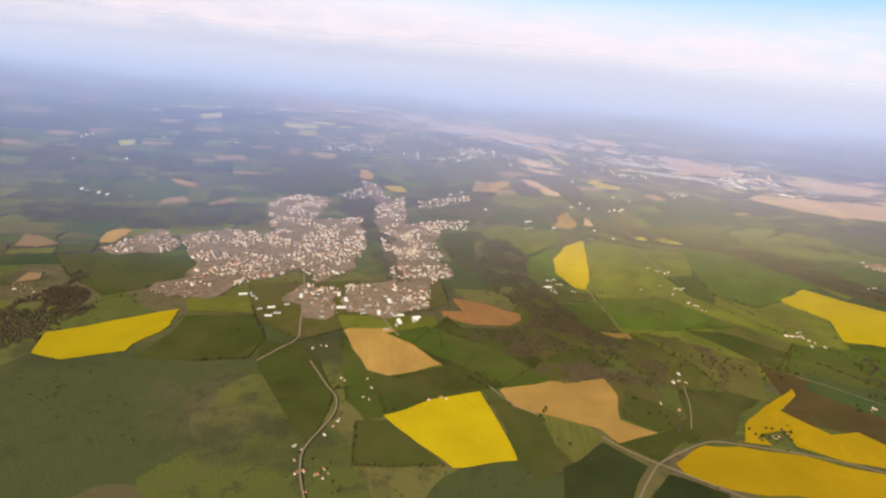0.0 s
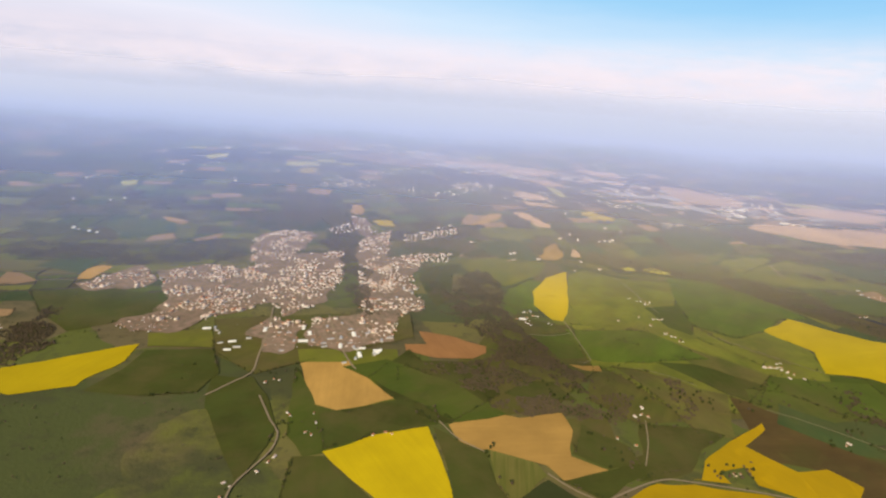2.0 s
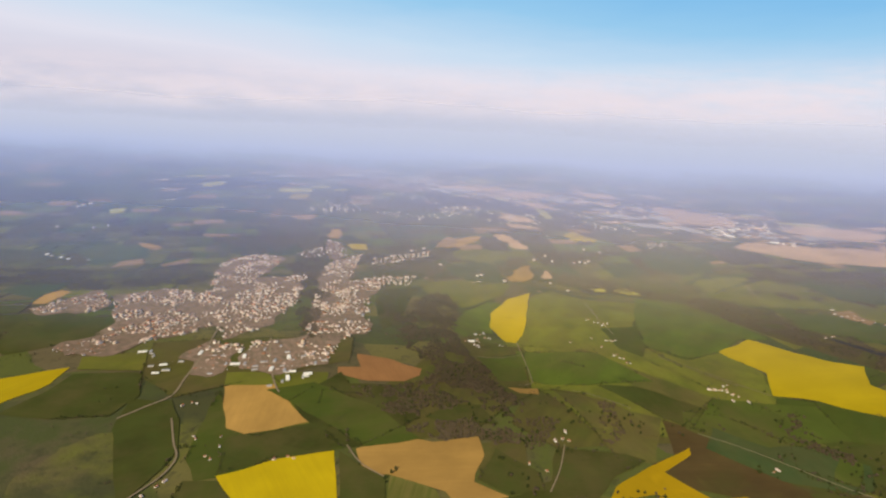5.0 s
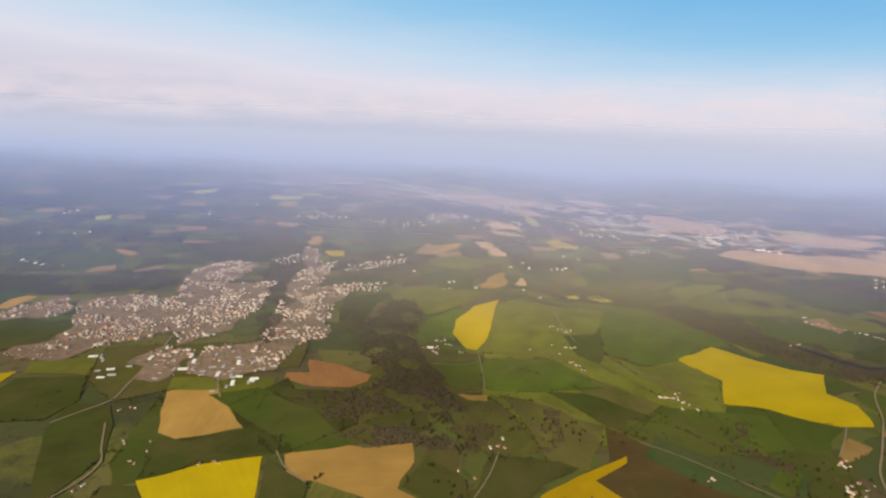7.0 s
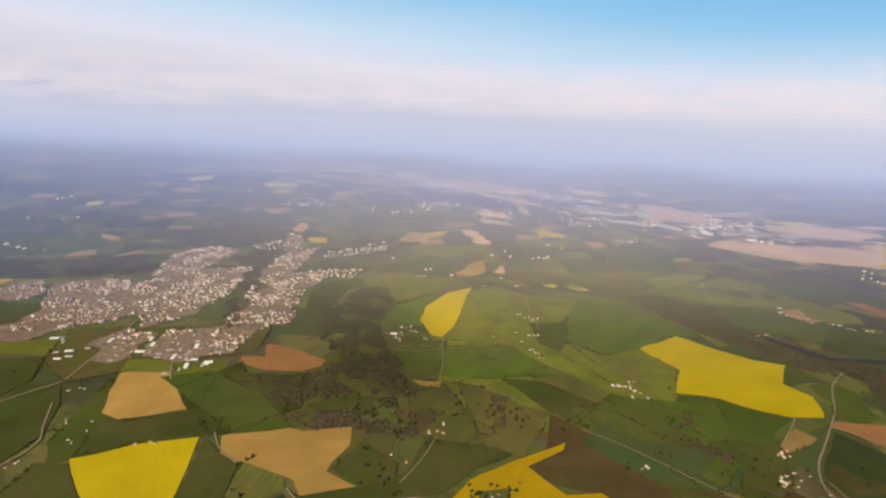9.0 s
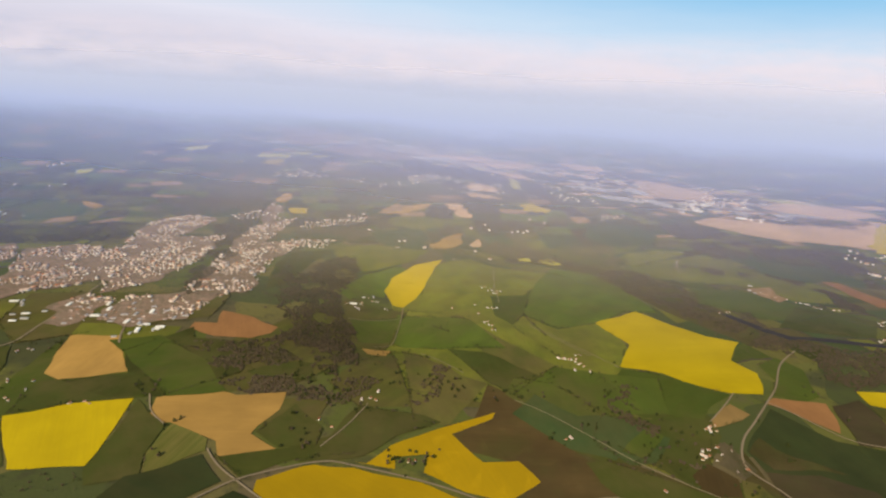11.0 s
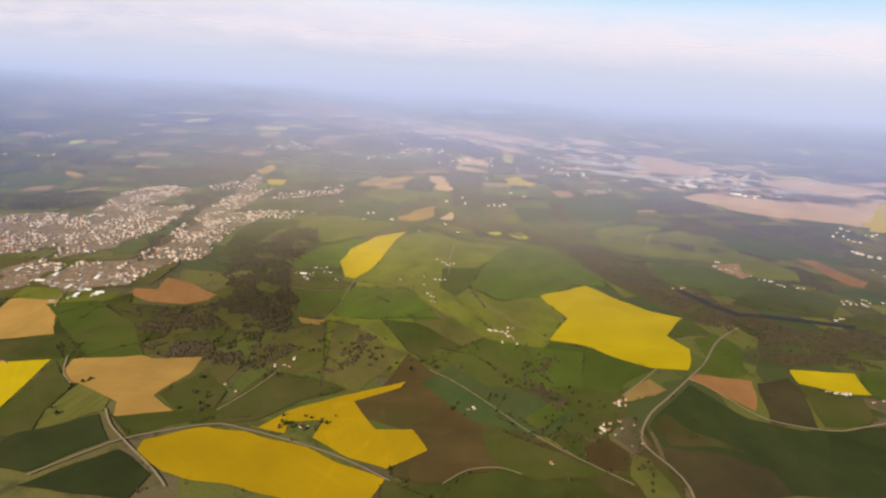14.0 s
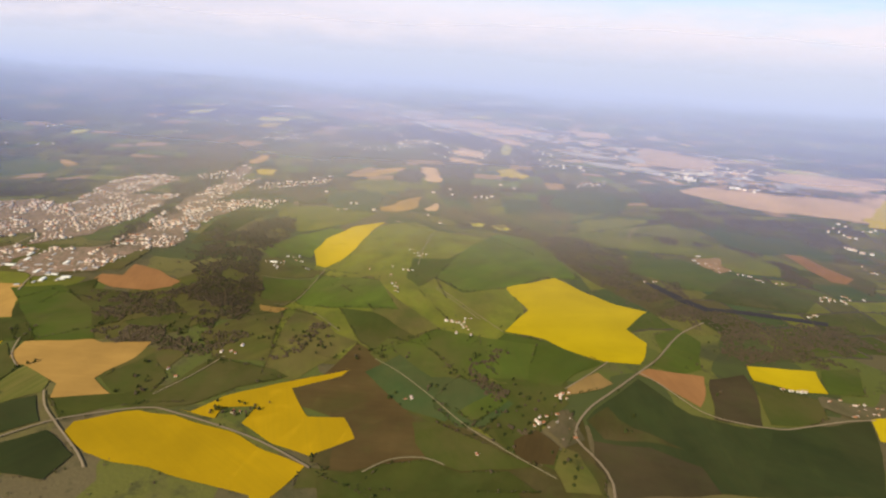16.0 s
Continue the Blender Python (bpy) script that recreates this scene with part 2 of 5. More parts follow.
BARK = plain("bark", (0.09, 0.07, 0.05), (0.06, 0.05, 0.04), 3.0)
TWIGS = plain("bare_twigs", (0.108, 0.080, 0.050), (0.082, 0.062, 0.039), 0.5, 0.95, own=0.25, depth=0.3)
LEAVES = plain("spring_leaves", (0.058, 0.066, 0.018), (0.038, 0.046, 0.014), 0.7, 0.95, own=0.35, depth=0.3)
WATER = plain("dark_water", (0.034, 0.031, 0.034), (0.042, 0.037, 0.040), 0.05, 0.93)


def haze_mix(k, amount, tint):
    """A haze sheet's shader: tinted diffuse coat, the rest plain see-through."""
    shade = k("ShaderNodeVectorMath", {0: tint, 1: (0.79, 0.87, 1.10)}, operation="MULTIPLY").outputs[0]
    coat = k("ShaderNodeBsdfDiffuse", {"Color": shade}).outputs[0]
    return k("ShaderNodeMixShader", {0: amount, 1: k("ShaderNodeBsdfTransparent").outputs[0], 2: coat}).outputs[0]


def haze_tint(k):
    """Painted haze, thickening up the sheet towards the horizon; warmer in the middle."""
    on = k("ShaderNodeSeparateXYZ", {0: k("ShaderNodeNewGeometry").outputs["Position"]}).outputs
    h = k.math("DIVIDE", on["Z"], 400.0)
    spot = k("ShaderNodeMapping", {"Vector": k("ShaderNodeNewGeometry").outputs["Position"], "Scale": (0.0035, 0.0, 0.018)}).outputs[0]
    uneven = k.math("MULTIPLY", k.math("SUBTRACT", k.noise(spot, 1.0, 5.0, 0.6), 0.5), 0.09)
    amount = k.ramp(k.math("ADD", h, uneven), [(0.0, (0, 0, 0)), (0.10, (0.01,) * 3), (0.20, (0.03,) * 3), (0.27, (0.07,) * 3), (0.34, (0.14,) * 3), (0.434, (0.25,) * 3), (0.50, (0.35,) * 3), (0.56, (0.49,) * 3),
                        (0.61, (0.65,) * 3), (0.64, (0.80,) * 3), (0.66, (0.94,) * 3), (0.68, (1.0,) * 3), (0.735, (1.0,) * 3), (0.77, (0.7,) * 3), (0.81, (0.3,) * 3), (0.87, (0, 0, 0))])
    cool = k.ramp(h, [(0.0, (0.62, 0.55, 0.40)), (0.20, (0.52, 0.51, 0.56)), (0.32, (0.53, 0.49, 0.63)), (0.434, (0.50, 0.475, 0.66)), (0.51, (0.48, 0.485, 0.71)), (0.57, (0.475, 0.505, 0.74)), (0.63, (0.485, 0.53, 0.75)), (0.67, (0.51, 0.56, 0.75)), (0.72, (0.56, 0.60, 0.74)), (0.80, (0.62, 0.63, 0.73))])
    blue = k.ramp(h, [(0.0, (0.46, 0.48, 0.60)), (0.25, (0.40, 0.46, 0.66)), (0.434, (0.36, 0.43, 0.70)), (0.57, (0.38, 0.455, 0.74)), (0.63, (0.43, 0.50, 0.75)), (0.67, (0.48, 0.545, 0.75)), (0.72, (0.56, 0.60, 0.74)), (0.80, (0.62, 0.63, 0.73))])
    # warm glare mid-sheet and a blue veil westward, put into tint and amount
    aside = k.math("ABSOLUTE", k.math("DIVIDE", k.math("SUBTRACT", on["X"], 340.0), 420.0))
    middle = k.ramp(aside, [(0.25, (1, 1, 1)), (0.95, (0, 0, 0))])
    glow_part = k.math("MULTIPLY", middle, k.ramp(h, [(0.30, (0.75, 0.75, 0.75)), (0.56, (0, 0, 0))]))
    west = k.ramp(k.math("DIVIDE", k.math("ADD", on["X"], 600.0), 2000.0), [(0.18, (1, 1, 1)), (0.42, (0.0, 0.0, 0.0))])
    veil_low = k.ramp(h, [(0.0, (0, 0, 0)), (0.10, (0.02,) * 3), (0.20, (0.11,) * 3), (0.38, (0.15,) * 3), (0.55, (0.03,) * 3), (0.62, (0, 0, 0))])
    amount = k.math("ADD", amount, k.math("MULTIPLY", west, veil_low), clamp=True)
    glare = k.math("MULTIPLY", middle, k.ramp(h, [(0.06, (0, 0, 0)), (0.20, (0.03,) * 3), (0.30, (0.08,) * 3), (0.44, (0.09,) * 3), (0.58, (0.02,) * 3)]))
    amount = k.math("ADD", amount, glare, clamp=True)
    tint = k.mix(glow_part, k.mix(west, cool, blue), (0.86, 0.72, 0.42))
    return haze_mix(k, amount, tint)


def far_haze_tint(k):
    """Faint painted haze for the far sheet: pale and warm midway, blue both sides."""
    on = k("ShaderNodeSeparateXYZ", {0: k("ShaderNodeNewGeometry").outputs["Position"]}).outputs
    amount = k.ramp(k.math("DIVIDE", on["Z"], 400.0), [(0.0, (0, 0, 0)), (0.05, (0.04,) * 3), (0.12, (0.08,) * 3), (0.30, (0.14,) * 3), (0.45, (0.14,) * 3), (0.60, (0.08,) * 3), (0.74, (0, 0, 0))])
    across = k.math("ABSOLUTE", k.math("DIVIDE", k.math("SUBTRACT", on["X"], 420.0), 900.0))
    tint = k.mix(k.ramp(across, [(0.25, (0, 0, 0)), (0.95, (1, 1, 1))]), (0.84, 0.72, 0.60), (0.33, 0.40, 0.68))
    return haze_mix(k, amount, tint)


FARHAZE = material("far_haze_tint", far_haze_tint)
HAZE = material("haze_tint", haze_tint)


# ---- building helpers ----
def height(x, y):
    """The lie of the land: two shallow valleys and a low plateau."""
    near = -27 * math.exp(-((x - 256) / 82) ** 2 - ((y - 712) / 152) ** 4) - 25 * math.exp(-((x - 448) / 130) ** 2 - ((y - 1055) / 125) ** 2)
    rise = 13 / (1 + math.exp(-max(min((x - 575) / 48, 30), -30))) / (1 + math.exp(max(min((y - 970) / 76, 30), -30)))
    return near + rise


STEP = 20.0


def lay(x, y):
    """The height of the land as the ground's triangles have it."""
    if not (-600 <= x < 1200 and 0 <= y < 1400):
        return height(x, y)
    i, j = math.floor(x / STEP) * STEP, math.floor(y / STEP) * STEP
    u, v = (x - i) / STEP, (y - j) / STEP
    a, b, c, d = height(i, j), height(i + STEP, j), height(i + STEP, j + STEP), height(i, j + STEP)
    return a + (b - a) * u + (c - b) * v if u > v else a + (d - a) * v + (c - d) * u


def part(name, bm, mat, parent, label=""):
    me = bpy.data.meshes.new(name)
    bm.to_mesh(me)
    bm.free()
    me.materials.append(mat)
    ob = new(name, me)
    ob.parent = parent
    return tagged(ob, label)


def thing(name, label, category, group="", kind=""):
    return tagged(new(name), label, category, group, kind)


def box(bm, x0, x1, y0, y1, z0, z1):
    m = Matrix.Translation(((x0 + x1) / 2, (y0 + y1) / 2, (z0 + z1) / 2)) @ Matrix.Diagonal((x1 - x0, y1 - y0, z1 - z0, 1))
    bmesh.ops.create_cube(bm, size=1, matrix=m)


def mesh_of(name, verts, tris, mats, slots=None):
    """One mesh from numpy arrays of corners and triangles."""
    me = bpy.data.meshes.new(name)
    me.vertices.add(len(verts))
    me.vertices.foreach_set("co", np.asarray(verts, np.float32).ravel())
    me.loops.add(len(tris) * 3)
    me.loops.foreach_set("vertex_index", np.asarray(tris, np.int32).ravel())
    me.polygons.add(len(tris))
    me.polygons.foreach_set("loop_start", np.arange(0, len(tris) * 3, 3, dtype=np.int32))
    if slots is not None:
        me.polygons.foreach_set("material_index", np.asarray(slots, np.int32))
    for m in mats:
        me.materials.append(m)
    me.update()
    me.validate()
    return me


def inside(pts, x, y):
    odd = False
    for (ax, ay), (bx, by) in zip(pts, pts[1:] + pts[:1]):
        if (ay > y) != (by > y) and x < (bx - ax) * (y - ay) / (by - ay) + ax:
            odd = not odd
    return odd


def on_crop(x, y):
    return any(inside(p, x, y) for p in RIVER) or any(m in (RAPE, RAPEDIM, TAN, CLAY, STRIPE, EARTH, EARTHDIM, GRASSDARK) and inside(p, x, y) for p, m in OPEN)


def scatter(pts, gap, rng, tries=30):
    """Random places in an outline, no two nearer than gap."""
    xs, ys = [p[0] for p in pts], [p[1] for p in pts]
    size = (max(xs) - min(xs)) * (max(ys) - min(ys))
    taken, out = {}, []
    for _ in range(int(size / gap / gap * tries / 6)):
        x, y = rng.uniform(min(xs), max(xs)), rng.uniform(min(ys), max(ys))
        i, j = int(x // gap), int(y // gap)
        if not inside(pts, x, y):
            continue
        if any((x - a) ** 2 + (y - b) ** 2 < gap * gap for u in (i - 1, i, i + 1) for v in (j - 1, j, j + 1) for a, b in taken.get((u, v), ())):
            continue
        taken.setdefault((i, j), []).append((x, y))
        out.append((x, y))
    return out


# ---- ground ----
def build_ground():
    def lines(a, b, lo, hi):
        near = list(np.arange(a, b + 1, STEP))
        return [lo, lo * 0.6 + a * 0.4, lo * 0.3 + a * 0.7] + near + [hi * 0.2 + b * 0.8, hi * 0.5 + b * 0.5, hi]
    xs, ys = lines(-600.0, 1200.0, -9000.0, 9000.0), lines(0.0, 1400.0, -4000.0, 11000.0)
    verts = [(x, y, height(x, y)) for y in ys for x in xs]
    w = len(xs)
    faces = []
    for j in range(len(ys) - 1):
        for i in range(w - 1):
            a = j * w + i
            faces += [(a, a + 1, a + w + 1), (a, a + w + 1, a + w)]
    me = bpy.data.meshes.new("ground")
    me.from_pydata(verts, [], faces)
    me.polygons.foreach_set("use_smooth", [True] * len(faces))
    me.materials.append(LAND)
    tagged(new("ground", me), "rolling green and brown farmland with small hedged parcels", "ground", kind="structure")


build_ground()
LEVEL = [0]
OPEN, RIVER = [], []                 # outlines of the open fields and of the water


def soften(pts, gap=9.0, wander=1.6):
    """The outline with rounded, slightly wandering sides."""
    out = []
    for (ax, ay), (bx, by) in zip(pts, pts[1:] + pts[:1]):
        k = max(1, int(math.hypot(bx - ax, by - ay) / gap))
        for i in range(k):
            x, y = ax + (bx - ax) * i / k, ay + (by - ay) * i / k
            d = noise.noise_vector(Vector((x * 0.03, y * 0.03, 3.0))) * wander
            out.append((x + d.x, y + d.y))
    return out


def drape(outline, lift):
    """A sheet over the land inside an outline."""
    bm = bmesh.new()
    bm.faces.new([bm.verts.new((x, y, 0)) for x, y in outline])
    bmesh.ops.triangulate(bm, faces=bm.faces[:])
    xs, ys = [p[0] for p in outline], [p[1] for p in outline]
    if min(ys) < 1400:
        for lo, hi, axis in ((min(xs), max(xs), 0), (min(ys), max(ys), 1)):
            for c in np.arange(math.ceil(lo / STEP) * STEP, hi, STEP):
                co, no = [0, 0, 0], [0, 0, 0]
                co[axis], no[axis] = float(c), 1
                bmesh.ops.bisect_plane(bm, geom=bm.verts[:] + bm.edges[:] + bm.faces[:], plane_co=co, plane_no=no)
        for c in np.arange(math.ceil((min(xs) - max(ys)) / STEP) * STEP, max(xs) - min(ys), STEP):
            bmesh.ops.bisect_plane(bm, geom=bm.verts[:] + bm.edges[:] + bm.faces[:], plane_co=(float(c), 0, 0), plane_no=(0.70710678, -0.70710678, 0))
    for v in bm.verts:
        v.co.z = lay(v.co.x, v.co.y) + lift
    for f in bm.faces:
        if f.normal.z < 0:
            f.normal_flip()
        f.smooth = True
    return bm


def sheet(name, bm, mat, label, category, group="", kind=""):
    ob = part(name, bm, mat, None)
    return tagged(ob, label, category, group, kind)


def field(name, mat, label, pts):
    LEVEL[0] += 1
    OPEN.append((pts, mat))
    far = sum(p[1] for p in pts) / len(pts) > 1000
    if far:
        pts = [(a[0] * u + b[0] * (1 - u), a[1] * u + b[1] * (1 - u)) for a, b in zip(pts, pts[1:] + pts[:1]) for u in (0.82, 0.2)]
    bm = drape(soften(pts, 9.0, 10.0 if far else 3.4), 0.3 + 0.004 * LEVEL[0])
    sheet(name, bm, mat, label, "field", "fields in the farmland", "structure")


def pond(pts):
    RIVER.append(pts)
    sheet("water", drape(soften(pts, 6.0, 2.0), 1.2), WATER, "dark narrow river between bare trees", "river", kind="structure")


def road(name, width, pts):
    v = [Vector((*p, 0)) for p in pts]
    path = []
    for i in range(len(v) - 1):
        p0, p1, p2, p3 = v[max(i - 1, 0)], v[i], v[i + 1], v[min(i + 2, len(v) - 1)]
        k = max(2, int((p2 - p1).length / 8))
        for j in range(k):
            t = j / k
            path.append(0.5 * (2 * p1 + (p2 - p0) * t + (2 * p0 - 5 * p1 + 4 * p2 - p3) * t * t + (3 * p1 - p0 - 3 * p2 + p3) * t ** 3))
    path.append(v[-1])
    bm = bmesh.new()
    rows = []
    for i, p in enumerate(path):
        d = (path[min(i + 1, len(path) - 1)] - path[max(i - 1, 0)]).normalized()
        side = Vector((-d.y, d.x, 0)) * width * 0.20
        rows.append([bm.verts.new((*(p + s * side).xy, lay(*(p + s * side).xy) + 1.35)) for s in (-1, -0.3, 0.3, 1)])
    for a, b in zip(rows, rows[1:]):
        for i in range(3):
            bm.faces.new((a[i], a[i + 1], b[i + 1], b[i]))
    bmesh.ops.recalc_face_normals(bm, faces=bm.faces[:])
    sheet(name, bm, DIRT if name == "lane" else ASPHALT, "dull dirt lane along the field edges" if name == "lane" else "pale narrow country road between the fields", "road", "country roads", "structure")


# ---- trees ----
def tree_form(rng, clumps, tall=9.0, wide=7.0):
    """Corners and triangles of a tapered trunk and of a crown of ragged clumps."""
    tv, tf = [], []
    for z, r in ((-1.0, 0.35), (tall * 0.35, 0.25), (tall * 0.75, 0.08)):
        tv += [(r * math.cos(a), r * math.sin(a), z) for a in (0, 2.09, 4.19)]
    for l in (0, 3):
        for i in range(3):
            a, b = l + i, l + (i + 1) % 3
            tf += [(a, b, b + 3), (a, b + 3, a + 3)]
    cv, cf = [], []
    for _ in range(clumps):
        a, u = rng.uniform(0, 6.28), rng.uniform(0, 1) ** 0.6
        z = rng.uniform(0.30, 1.0)
        reach = wide / 2 * u * math.sqrt(max(0.1, 1 - ((z - 0.55) / 0.5) ** 2)) * 0.8
        c = np.array((reach * math.cos(a), reach * math.sin(a), z * tall - 0.6))
        r = rng.uniform(0.17, 0.30) * wide
        base = len(cv)
        turn = Euler((rng.uniform(0, 3), rng.uniform(0, 3), rng.uniform(0, 3))).to_matrix()
        for d in ((1, 0, 0), (-1, 0, 0), (0, 1, 0), (0, -1, 0), (0, 0, 1), (0, 0, -1)):
            p = turn @ (Vector(d) * r * rng.uniform(0.55, 1.15))
            cv.append(tuple(c + np.array((p.x, p.y, p.z * 0.8))))
        for x in (0, 1):
            for y in (2, 3):
                for z2 in (4, 5):
                    f = (base + x, base + y, base + z2)
                    cf.append(f if (x + y + z2) % 2 == 0 else f[::-1])
    return np.array(tv), np.array(tf), np.array(cv), np.array(cf)


RNG = random.Random(11)
FORMS = [tree_form(RNG, 11) for _ in range(8)]
COARSE = [tree_form(RNG, 6) for _ in range(6)]


def woodland(gap, pts):
    """Small trees that thin out towards the edge, each over a patch of fallen leaves."""
    rng = random.Random(int(sum(x * 3 + y * 7 for x, y in pts)))
    far = min(p[1] for p in pts) > 1000
    edge = soften(soften(pts, 8.0, 14.0), 8.0, 5.0)
    cx, cy = sum(p[0] for p in pts) / len(pts), sum(p[1] for p in pts) / len(pts)
    inner = [(cx + (x - cx) * 0.90, cy + (y - cy) * 0.90) for x, y in edge]
    outer = [(cx + (x - cx) * 1.12, cy + (y - cy) * 1.12) for x, y in edge]
    LEVEL[0] += 1
    spots = []
    for x, y in scatter(outer, (5.5 if far else gap * 0.34), rng):
        thick = noise.noise(Vector((x * 0.03, y * 0.03, 6.0))) + 0.5 * noise.noise(Vector((x * 0.09, y * 0.09, 8.0))) + rng.gauss(0, 0.12)
        if thick > (-0.24 if inside(inner, x, y) else 0.18 if inside(edge, x, y) else 0.48) and not on_crop(x, y):
            spots.append((x, y))
    V, F, S, base = [], [], [], 0
    for x, y in spots:
        tv, tf, cv, cf = rng.choice(COARSE if far else FORMS)
        s, a = rng.uniform(0.24, 0.46), rng.uniform(0, 6.28)
        rot = np.array(((math.cos(a), math.sin(a), 0), (-math.sin(a), math.cos(a), 0), (0, 0, 0.72)))
        green = rng.random() < 0.12 + 0.3 * (noise.noise(Vector((x * 0.02, y * 0.02, 7.0))) > 0.15)
        r = (4.2 if far else 2.3) * rng.uniform(0.7, 1.25)
        leaf = np.array([(r * rng.uniform(0.6, 1.1) * math.cos(k * 1.047), r * rng.uniform(0.6, 1.1) * math.sin(k * 1.047), 0.32 + 0.004 * LEVEL[0] + rng.uniform(0, 0.12)) for k in range(6)])
        fan = np.array([(0, k, k + 1) for k in range(1, 5)])
        for v, f, slot in ((tv @ rot * s, tf, 0), (cv @ rot * s, cf, 2 if green else 1), (leaf, fan, 3)):
            V.append(v + (x, y, lay(x, y)))
            F.append(f + base)
            S += [slot] * len(f)
            base += len(v)
    if V:
        ob = new("bare_woodland", mesh_of("bare_woodland", np.concatenate(V), np.concatenate(F), [BARK, TWIGS, LEAVES, LITTER], S))
        tagged(ob, "brown leafless spring woodland with a few green trees", "woodland", kind="stuff")


TREES, AFAR = [], []
for i in range(6):
    tv, tf, cv, cf = tree_form(RNG, 20, RNG.uniform(7, 10), RNG.uniform(5.5, 8))
    TREES.append((mesh_of("trunk", tv, tf, [BARK]), mesh_of("crown", cv, cf, [LEAVES if i % 3 else TWIGS]), i % 3))


def tree(x, y, rng):
    trunk, crown, green = rng.choice(TREES)
    ob = thing("tree", "green leafy field tree with a ragged crown" if green else "bare brown field tree with a twiggy crown", "tree", "trees among the fields")
    for name, me in (("trunk", trunk), ("crown", crown)):
        p = new(name, me)
        p.parent = ob
    s = rng.uniform(0.24, 0.52)
    ob.matrix_basis = pose(x, y, height(x, y) + 0.3, 0, 0, rng.uniform(0, 360)) @ Matrix.Diagonal((s, s, s * rng.uniform(0.85, 1.1), 1))


def lone_trees(pts):
    rng = random.Random(len(pts) * 31)
    for x, y in pts:
        a = rng.uniform(0, 3.14)
        for _ in range(rng.randrange(1, 4)):
            d = rng.gauss(0, 6.5)
            tx, ty = x + d * math.cos(a) + rng.gauss(0, 1.5), y + d * math.sin(a) + rng.gauss(0, 1.5)
            if y < 530 and x > 0:
                tree(tx, ty, rng)
            else:
                AFAR.append((tx, ty, rng.uniform(0.18, 0.42)))


# ---- houses ----
def gable(bm, w, d, wall_top, ridge, over=0.35, thick=0.22):
    """Two roof slabs with eaves, over a body w by d."""
    run, up_by = d / 2 + over, (ridge - wall_top) * (d / 2 + over) / (d / 2)
    for s in (-1, 1):
        lo = [(x, s * run, ridge - up_by) for x in (-w / 2 - over, w / 2 + over)]
        hi = [(x, 0, ridge) for x in (-w / 2 - over, w / 2 + over)]
        v = [bm.verts.new(p) for p in (*lo, *reversed(hi))] + [bm.verts.new((p[0], p[1], p[2] + thick)) for p in (*lo, *reversed(hi))]
        for f in ((0, 1, 2, 3), (4, 5, 6, 7), (0, 1, 5, 4), (1, 2, 6, 5), (2, 3, 7, 6), (3, 0, 4, 7)):
            bm.faces.new([v[i] for i in f])
    bmesh.ops.recalc_face_normals(bm, faces=bm.faces[:])


def body(bm, w, d, wall_top, ridge):
    v = [bm.verts.new(p) for p in ((-w / 2, -d / 2, -1), (w / 2, -d / 2, -1), (w / 2, d / 2, -1), (-w / 2, d / 2, -1),
                                   (-w / 2, -d / 2, wall_top), (w / 2, -d / 2, wall_top), (w / 2, d / 2, wall_top), (-w / 2, d / 2, wall_top), (-w / 2, 0, ridge - 0.02), (w / 2, 0, ridge - 0.02))]
    for f in ((0, 1, 5, 4), (1, 2, 6, 9, 5), (2, 3, 7, 6), (3, 0, 4, 8, 7), (4, 5, 9, 8), (7, 8, 9, 6), (3, 2, 1, 0)):
        bm.faces.new([v[i] for i in f])


def boxed(*b):
    bm = bmesh.new()
    box(bm, *b)
    return bm


def make_house(w, d, wall_top, ridge, wall, roof, label, name="house"):
    ob = thing(name, label, "house", "houses of the town and villages")
    bm = bmesh.new()
    body(bm, w, d, wall_top, ridge)
    part("wall", bm, wall, ob)
    bm = bmesh.new()
    gable(bm, w, d, wall_top, ridge)
    part("roof", bm, roof, ob)
    part("chimney", boxed(w * 0.22, w * 0.22 + 0.6, 0.3, 0.9, ridge - 1.0, ridge + 0.8), wall, ob)
    for s in (-1, 1):
        for x in (-w * 0.28, w * 0.22):
            part("window", boxed(x - 0.5, x + 0.5, s * d / 2 - 0.05, s * d / 2 + 0.05, 1.0, 2.2), GLASS, ob)
    part("door", boxed(-0.45, 0.45, -d / 2 - 0.06, -d / 2 + 0.06, 0.0, 2.05), TIMBER, ob)
    return ob


HOUSES = [
    make_house(8.5, 6.5, 3.2, 5.2, WALL, TERRA, "white rendered village house under a terracotta tile roof"),
    make_house(7.5, 6.2, 4.6, 6.6, WALL, TILEDARK, "two storey white house under a brown tile roof"),
    make_house(9.5, 6.8, 2.9, 4.9, WALLCREAM, TERRA, "low cream house with a wide terracotta tile roof"),
    make_house(7.0, 6.8, 4.2, 6.4, WALLCREAM, TERRA, "square cream house under a terracotta tile roof"),
    make_house(10.5, 7.0, 3.3, 5.5, WALL, TILE, "long white farmhouse under a pale clay tile roof"),
]
BARNS = [
    make_house(20, 10, 4.2, 5.8, WALLCREAM, SHEET, "long pale shed under a light sheet metal roof", "shed"),
    make_house(14, 9, 4.0, 5.4, WALLCREAM, SHEET, "cream farm shed under a grey sheet roof", "shed"),
    make_house(26, 13, 5.0, 6.2, WALL, WALL, "large white industrial hall under a low white roof", "shed"),
]
USED, REST, TOWNS = set(), [], []


